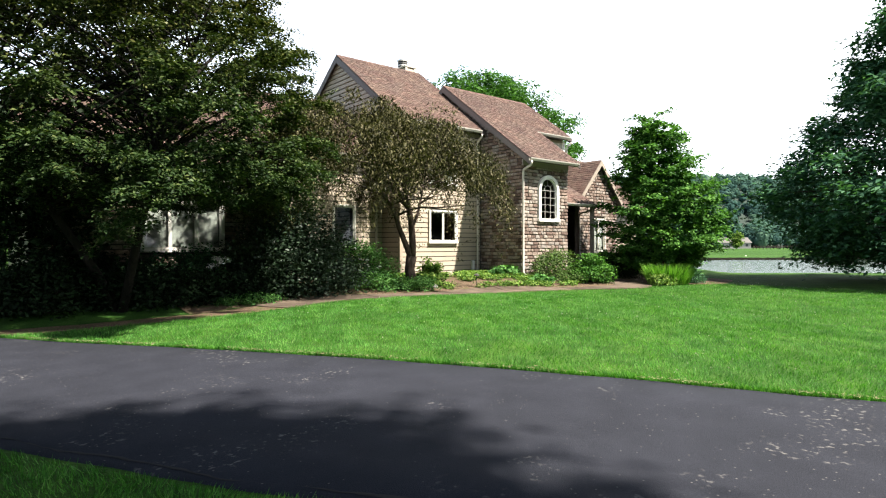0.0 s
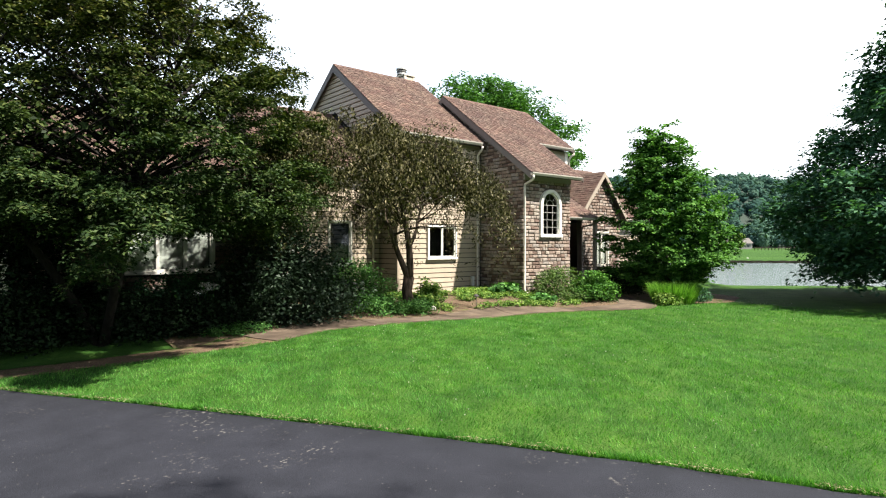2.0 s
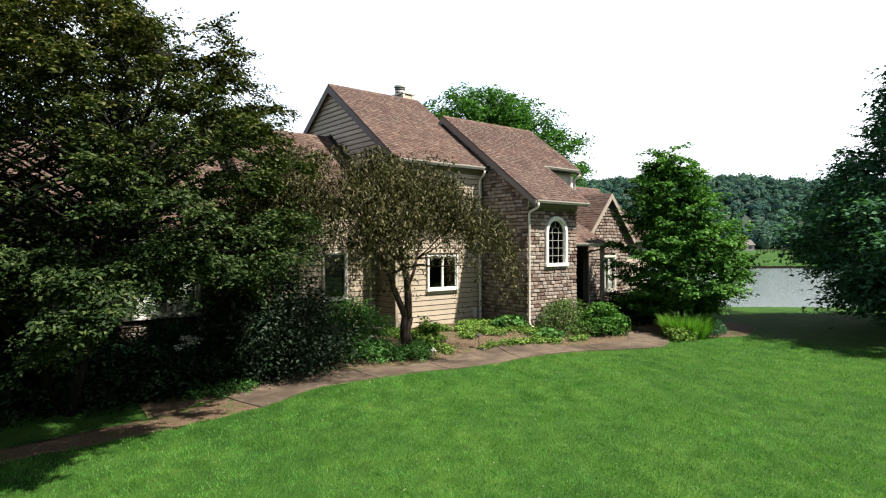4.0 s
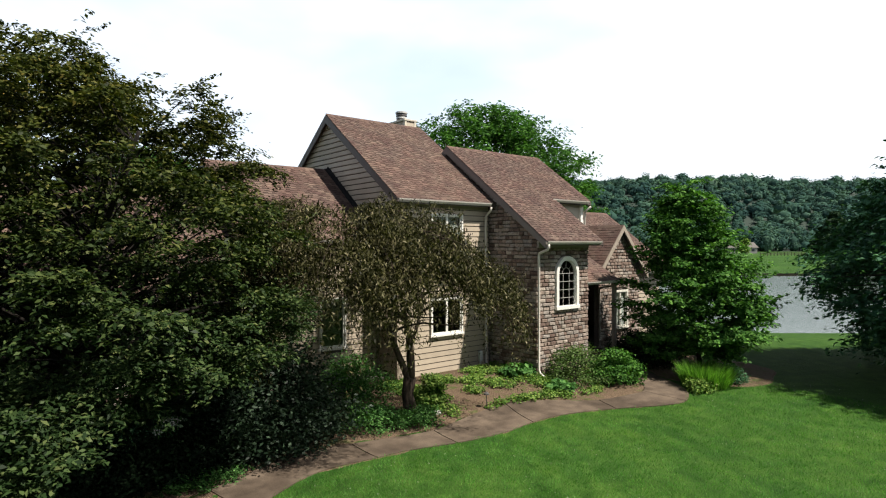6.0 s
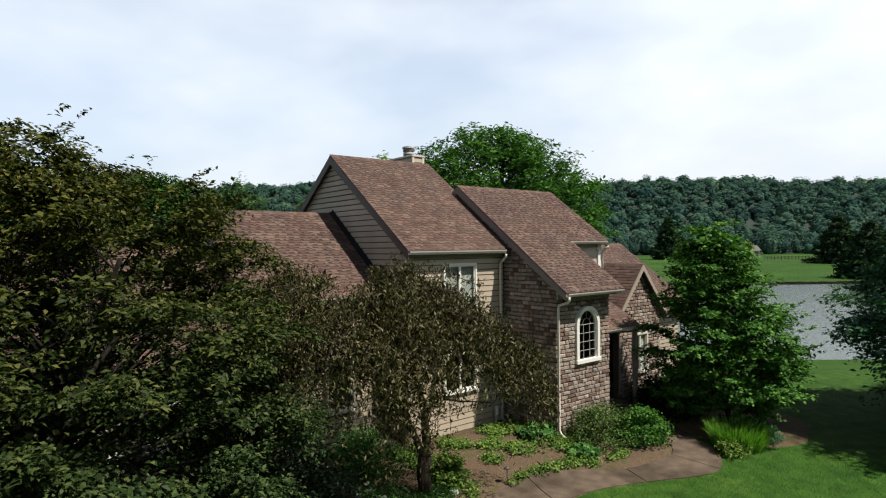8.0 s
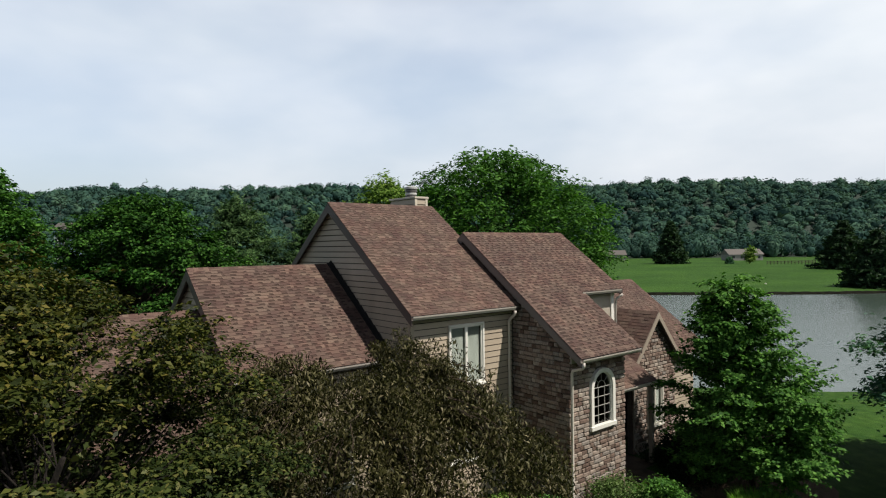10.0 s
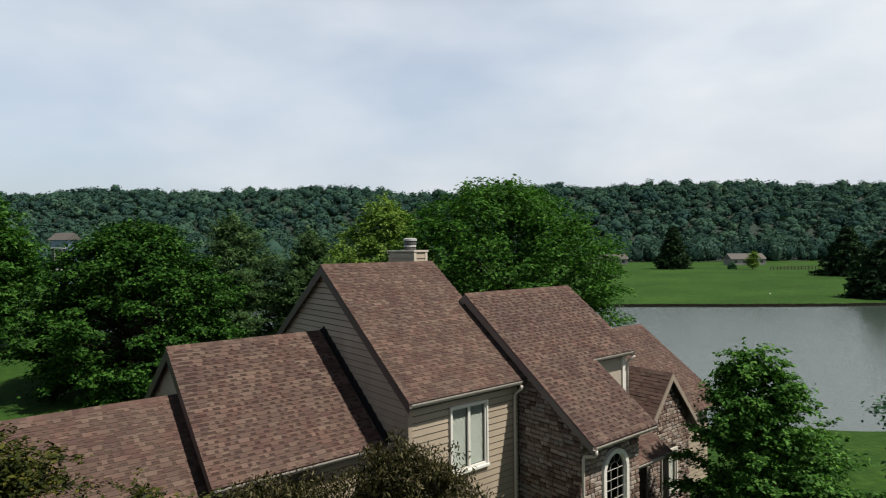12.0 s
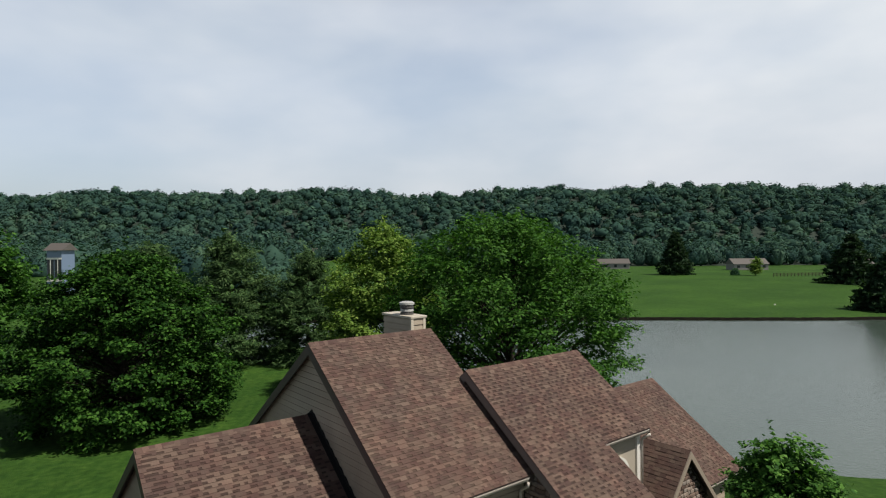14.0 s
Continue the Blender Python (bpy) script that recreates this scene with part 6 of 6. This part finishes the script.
    tagged(new("clover", quads_mesh("clover", v, CLOVER)), "small white clover heads scattered in the lawn", "clover", kind="stuff")
    # dry clippings along that edge
    n = 2600
    y = rng.uniform(-15.0, -3.6, n)
    x = np.interp(y, [p[1] for p in DRIVE_FAR[::-1]], [p[0] for p in DRIVE_FAR[::-1]]) + rng.normal(size=n) * 0.045 - 0.03
    keep = np.array([noise.noise((q * 1.7, 4.0, 6.0)) for q in y]) > -0.12
    x, y = x[keep], y[keep]
    n = len(x)
    c = np.stack([x, y, ground_z(x, y) + 0.054 + rng.uniform(0, 0.012, n)], 1)
    a = rng.uniform(0, 6.283, n)
    d = np.stack([np.cos(a), np.sin(a), rng.normal(size=n) * 0.15], 1) * rng.uniform(0.008, 0.028, n)[:, None]
    w = np.stack([-np.sin(a), np.cos(a), np.full(n, 0.3)], 1) * 0.0035
    tagged(new("dry_grass", quads_mesh("dry_grass", np.stack([c - d, c + w, c + d, c - w], 1), DRY)), "dry tan grass clippings along the asphalt's edge", "grass", kind="stuff")


lawn_blades()


# ---------------------------------------------------------------- far woods and houses
def far_woods():
    """Crowns on the hills: a dark lumpy core with ragged leafy tufts all over it."""
    rng = np.random.default_rng(101)
    bm = bmesh.new()
    bmesh.ops.create_icosphere(bm, subdivisions=1, radius=1.0)
    base = np.array([v.co[:] for v in bm.verts])
    bm.verts.index_update()
    tri = np.array([[v.index for v in f.verts] for f in bm.faces])
    bm.free()
    V, F, K = [], [], []
    count = 0

    def add(s, r, w, h, lift, tufts=44, core=(0.52, 0.92)):
        nonlocal count
        kind = int(rng.choice(3, p=(0.56, 0.20, 0.24)))
        x, y = s * 0.637 + r * 0.771, s * 0.771 - r * 0.637
        size, at = np.array([w, w, h]), np.array([x, y, float(ground_z(x, y)) + lift])
        V.append(base * rng.uniform(*core, (len(base), 1)) * size + at)
        F.append(tri + count)
        count += len(base)
        # lobes give each crown its own outline
        lobe = unit(rng.normal(size=(6, 3)) + np.array([0, 0, 0.5]))
        of = rng.integers(0, 6, tufts)
        u = unit(lobe[of] + rng.normal(size=(tufts, 3)) * 0.42)
        u[:, 2] = np.where(u[:, 2] < -0.35, -u[:, 2], u[:, 2])
        p = u * rng.uniform(0.70, 1.03, (tufts, 1)) * rng.uniform(0.84, 1.12, 6)[of][:, None]
        nrm = unit(u + np.array([0, 0, 0.35]) + rng.normal(size=(tufts, 3)) * 0.22)
        t = unit(np.cross(nrm, rng.normal(size=(tufts, 3))))
        b = np.cross(nrm, t)
        q = (w * rng.uniform(0.75, 1.5, tufts) / math.sqrt(tufts))[:, None]
        p = p * size + at
        k = rng.uniform(0.6, 1.0, (tufts, 1))
        V.append(np.stack([p - t * q, p - b * q * k, p + t * q + nrm * q * 0.25, p + b * q], 1).reshape(-1, 3))
        i = np.arange(tufts)[:, None] * 4 + count
        F.append(np.concatenate([i + np.array([[0, 1, 2]]), i + np.array([[0, 2, 3]])]))
        count += 4 * tufts
        K.append(np.full(len(tri) + 2 * tufts, kind))
    for s0 in np.arange(374, 600, 9.0):
        wide = 45 + s0 * 0.77
        for r0 in np.arange(-wide, wide, 9.0):
            w = rng.uniform(3.6, 6.4) * (1.5 if rng.uniform() < 0.25 else 1.0)
            add(s0 + rng.uniform(-5.0, 5.0), r0 + rng.uniform(-5.0, 5.0), w, w * rng.uniform(0.62, 0.95), w * 0.35 + rng.uniform(0, 2.6), 50)
    # the crest stands up unevenly
    for i in range(330):
        r = -520 + 1040 * i / 330 + rng.normal() * 2
        w = rng.uniform(2.8, 7.0)
        add(rng.uniform(596, 622), r, w, w * rng.uniform(0.8, 1.2), w * 0.5 + 7.0 * max(0.0, noise.noise((r * 0.05, 3.0, 1.0))) + 3.5 * rng.uniform() ** 2, 80)
    # taller trees at the foot of the hill
    for i in range(300):
        r = -340 + 680 * i / 300
        w = rng.uniform(3.5, 8.0)
        add(rng.uniform(345, 372) + (10 if 70 < r < 130 else 0), r + rng.normal() * 2, w, w * rng.uniform(1.0, 1.9), w * 0.7, 170, (0.42, 0.66))
    for i in range(80):
        w = rng.uniform(4, 7)
        s = rng.uniform(130, 250)
        add(s, rng.uniform(-0.78 * s - 25, -0.24 * s - 12), w, w * 1.2, w * 0.5, 160)
    # unseen crowns added behind the road to block the low sky's fill light
    for i in range(190):
        a, d = radians(rng.uniform(106, 318)), rng.uniform(40, 56)
        s, r = sr(-14 + d * math.cos(a), -12 + d * math.sin(a))
        w = rng.uniform(3.6, 6.0)
        add(s, r, w, rng.uniform(8.5, 10.5), rng.uniform(7.5, 9.5), 70)
    v, f = np.concatenate(V), np.concatenate(F)
    me = bpy.data.meshes.new("backdrop")
    me.vertices.add(len(v))
    me.vertices.foreach_set("co", v.astype(np.float32).ravel())
    me.loops.add(f.size)
    me.loops.foreach_set("vertex_index", f.astype(np.int32).ravel())
    me.polygons.add(len(f))
    me.polygons.foreach_set("loop_start", np.arange(0, f.size, 3, dtype=np.int32))
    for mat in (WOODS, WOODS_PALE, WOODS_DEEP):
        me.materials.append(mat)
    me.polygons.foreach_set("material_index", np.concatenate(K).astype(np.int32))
    me.update(calc_edges=True)
    tagged(new("backdrop", me), "densely wooded green hills beyond the pond", "woods", kind="stuff")


far_woods()

PALE_WALL = painted("far_house_wall", (0.21, 0.20, 0.19), 0.1)
FAR_ROOF = painted("far_house_roof", (0.11, 0.098, 0.088), 0.15)
DARK_PANE = painted("far_window_pane", (0.03, 0.035, 0.04), 0.2, 0.2)


def far_house(label, at, w, d, h, rise, turn, windows=4, wall=None):
    x, y = at
    t = thing("far_house", label, "house", (x, y, float(ground_z(x, y))))
    t.rotation_euler = (0, 0, radians(turn))
    part("wall", Solid().box(-w / 2, w / 2, -d / 2, d / 2, -0.3, h).mesh("wall", wall or PALE_WALL), t)
    s = Solid().prism([(-w / 2 - 0.5, -d / 2 - 0.5, h), (-w / 2 - 0.5, 0, h + rise), (-w / 2 - 0.5, d / 2 + 0.5, h)], (w + 1, 0, 0))
    part("roof", s.mesh("roof", FAR_ROOF), t)
    for i in range(windows):
        q = -w / 2 + w * (i + 0.5) / windows
        part("window", Solid().box(q - 0.7, q + 0.7, -d / 2 - 0.05, -d / 2 + 0.05, h * 0.35, h * 0.8).mesh("window", DARK_PANE), t)
        if wall:
            s = Solid().box(q - 0.85, q + 0.85, -d / 2 - 0.09, -d / 2 - 0.055, h * 0.8, h * 0.84).box(q - 0.85, q + 0.85, -d / 2 - 0.09, -d / 2 - 0.055, h * 0.31, h * 0.35)
            part("window_trim", s.box(q - 0.07, q + 0.07, -d / 2 - 0.09, -d / 2 - 0.055, h * 0.35, h * 0.8).mesh("window_trim", TRIM_WHITE), t)
    return t


far_house("low pale ranch house at the foot of the woods", (299.3, 129.3), 17, 9, 3.0, 2.8, -40)
far_house("low grey house behind the lone spruce", (268, 190), 20, 9, 3.0, 2.6, -45)
far_house("small house among the trees across the pond", (330, 92), 14, 9, 3.0, 3.0, -35, 3)
far_house("blue-grey two-storey house beyond the back lawn", (3.4, 133.7), 3.2, 3.6, 9.0, 1.5, -45, 2, painted("blue_grey_siding", (0.16, 0.22, 0.32), 0.1))


far_house("tan house glimpsed at the foot of the wooded hill", (175.6, 354.0), 11, 8, 3.6, 2.6, -40, 2)
shrub("small round bush alone on the far meadow", (238.0, 107.0), 1.6, 1.6, 3.0, LEAF_DARK, 86, 40, 40, 0.6, "meadow_bush")
layered_tree("meadow_tree", "young pale green tree near the far houses", (241.0, 99.9), [(1.0, 2.0), (3.0, 3.4), (5.5, 3.0), (8.0, 0.4)], LEAF_LIGHT, BARK, 30, 2400, 0.7, 87, 0.15, limbs=4)


def field_fence():
    t = thing("fence", "low dark rail fence across the far meadow", "fence")
    a, b = Vector((236.4, 91.2)), Vector((256.0, 80.5))
    d = (b - a)
    post = Solid().box(-0.09, 0.09, -0.09, 0.09, 0, 1.5).mesh("post", BARK)
    n = 14
    for i in range(n + 1):
        p = a + d * i / n
        part("post", post, t, m=Matrix.Translation((p.x, p.y, float(ground_z(p.x, p.y)) - 0.1)))
    for z in (0.55, 0.95, 1.3):
        p, q = [Vector((v.x, v.y, float(ground_z(v.x, v.y)) + z)) for v in (a, b)]
        part("rail", Solid().tube([p, q], [0.07, 0.07], 4).mesh("rail", BARK), t)


field_fence()


# small things of the bed and meadow
def path_light(at):
    x, y = at
    t = thing("path_light", "thin black garden path light on a stake", "lamp", (x, y, float(ground_z(x, y)) - 0.03))
    part("stake", Solid().tube([(0, 0, 0), (0, 0, 0.46)], [0.014, 0.014], 6).mesh("stake", CAP_METAL), t)
    part("shade", Solid().tube([(0, 0, 0.44), (0, 0, 0.47), (0, 0, 0.52)], [0.09, 0.085, 0.015], 12).mesh("shade", CAP_METAL), t)


path_light((-3.6, -1.2))


def loose_stone(label, at, r, mat, seed):
    bm = bmesh.new()
    bmesh.ops.create_icosphere(bm, subdivisions=3, radius=1.0)
    for v in bm.verts:
        v.co *= 1 + 0.28 * noise.noise(v.co * 1.4 + Vector((seed, 0, 0)))
        v.co = Vector((v.co.x * r, v.co.y * r * 0.8, v.co.z * r * 0.6))
    me = bpy.data.meshes.new("edging_stone")
    bm.to_mesh(me)
    bm.free()
    me.materials.append(mat)
    me.polygons.foreach_set("use_smooth", np.ones(len(me.polygons), dtype=bool))
    x, y = at
    ob = new("edging_stone", me)
    ob.location = (x, y, float(ground_z(x, y)) + r * 0.3)
    tagged(ob, label, "stone")


loose_stone("pale rounded stone at the edge of the bed", (-5.17, -0.86), 0.14, painted("pale_stone", (0.55, 0.53, 0.48), 0.2, 0.8, 12), 3.0)
loose_stone("small pale marker stone out on the meadow", (131.0, 48.4), 0.24, painted("marker_stone", (0.6, 0.58, 0.54), 0.2, 0.8, 3), 7.0)


def flower_heads():
    rng = np.random.default_rng(7)
    t = thing("flowering_perennial", "white flower heads above the dark hedge", "flower", (-11.9, -0.45, float(ground_z(-11.9, -0.45))))
    s = Solid()
    c = []
    for i in range(7):
        x, y, z = rng.normal() * 0.16, rng.normal() * 0.10, rng.uniform(0.75, 1.05)
        s.tube([(x * 0.3, y * 0.3, 0), (x, y, z)], [0.008, 0.005], 4, False)
        c.append((x, y, z))
    part("stem", s.mesh("stem", LEAF_SHRUB), t)
    part("bloom", quads_mesh("bloom", leaves(rng, np.array(c), np.full(7, 34), np.full(7, 0.05), 0.05, 0.0, 0.8, 0.7, 0.5), painted("white_petals", (0.72, 0.70, 0.68), 0.1)), t, "loose white petals")


flower_heads()
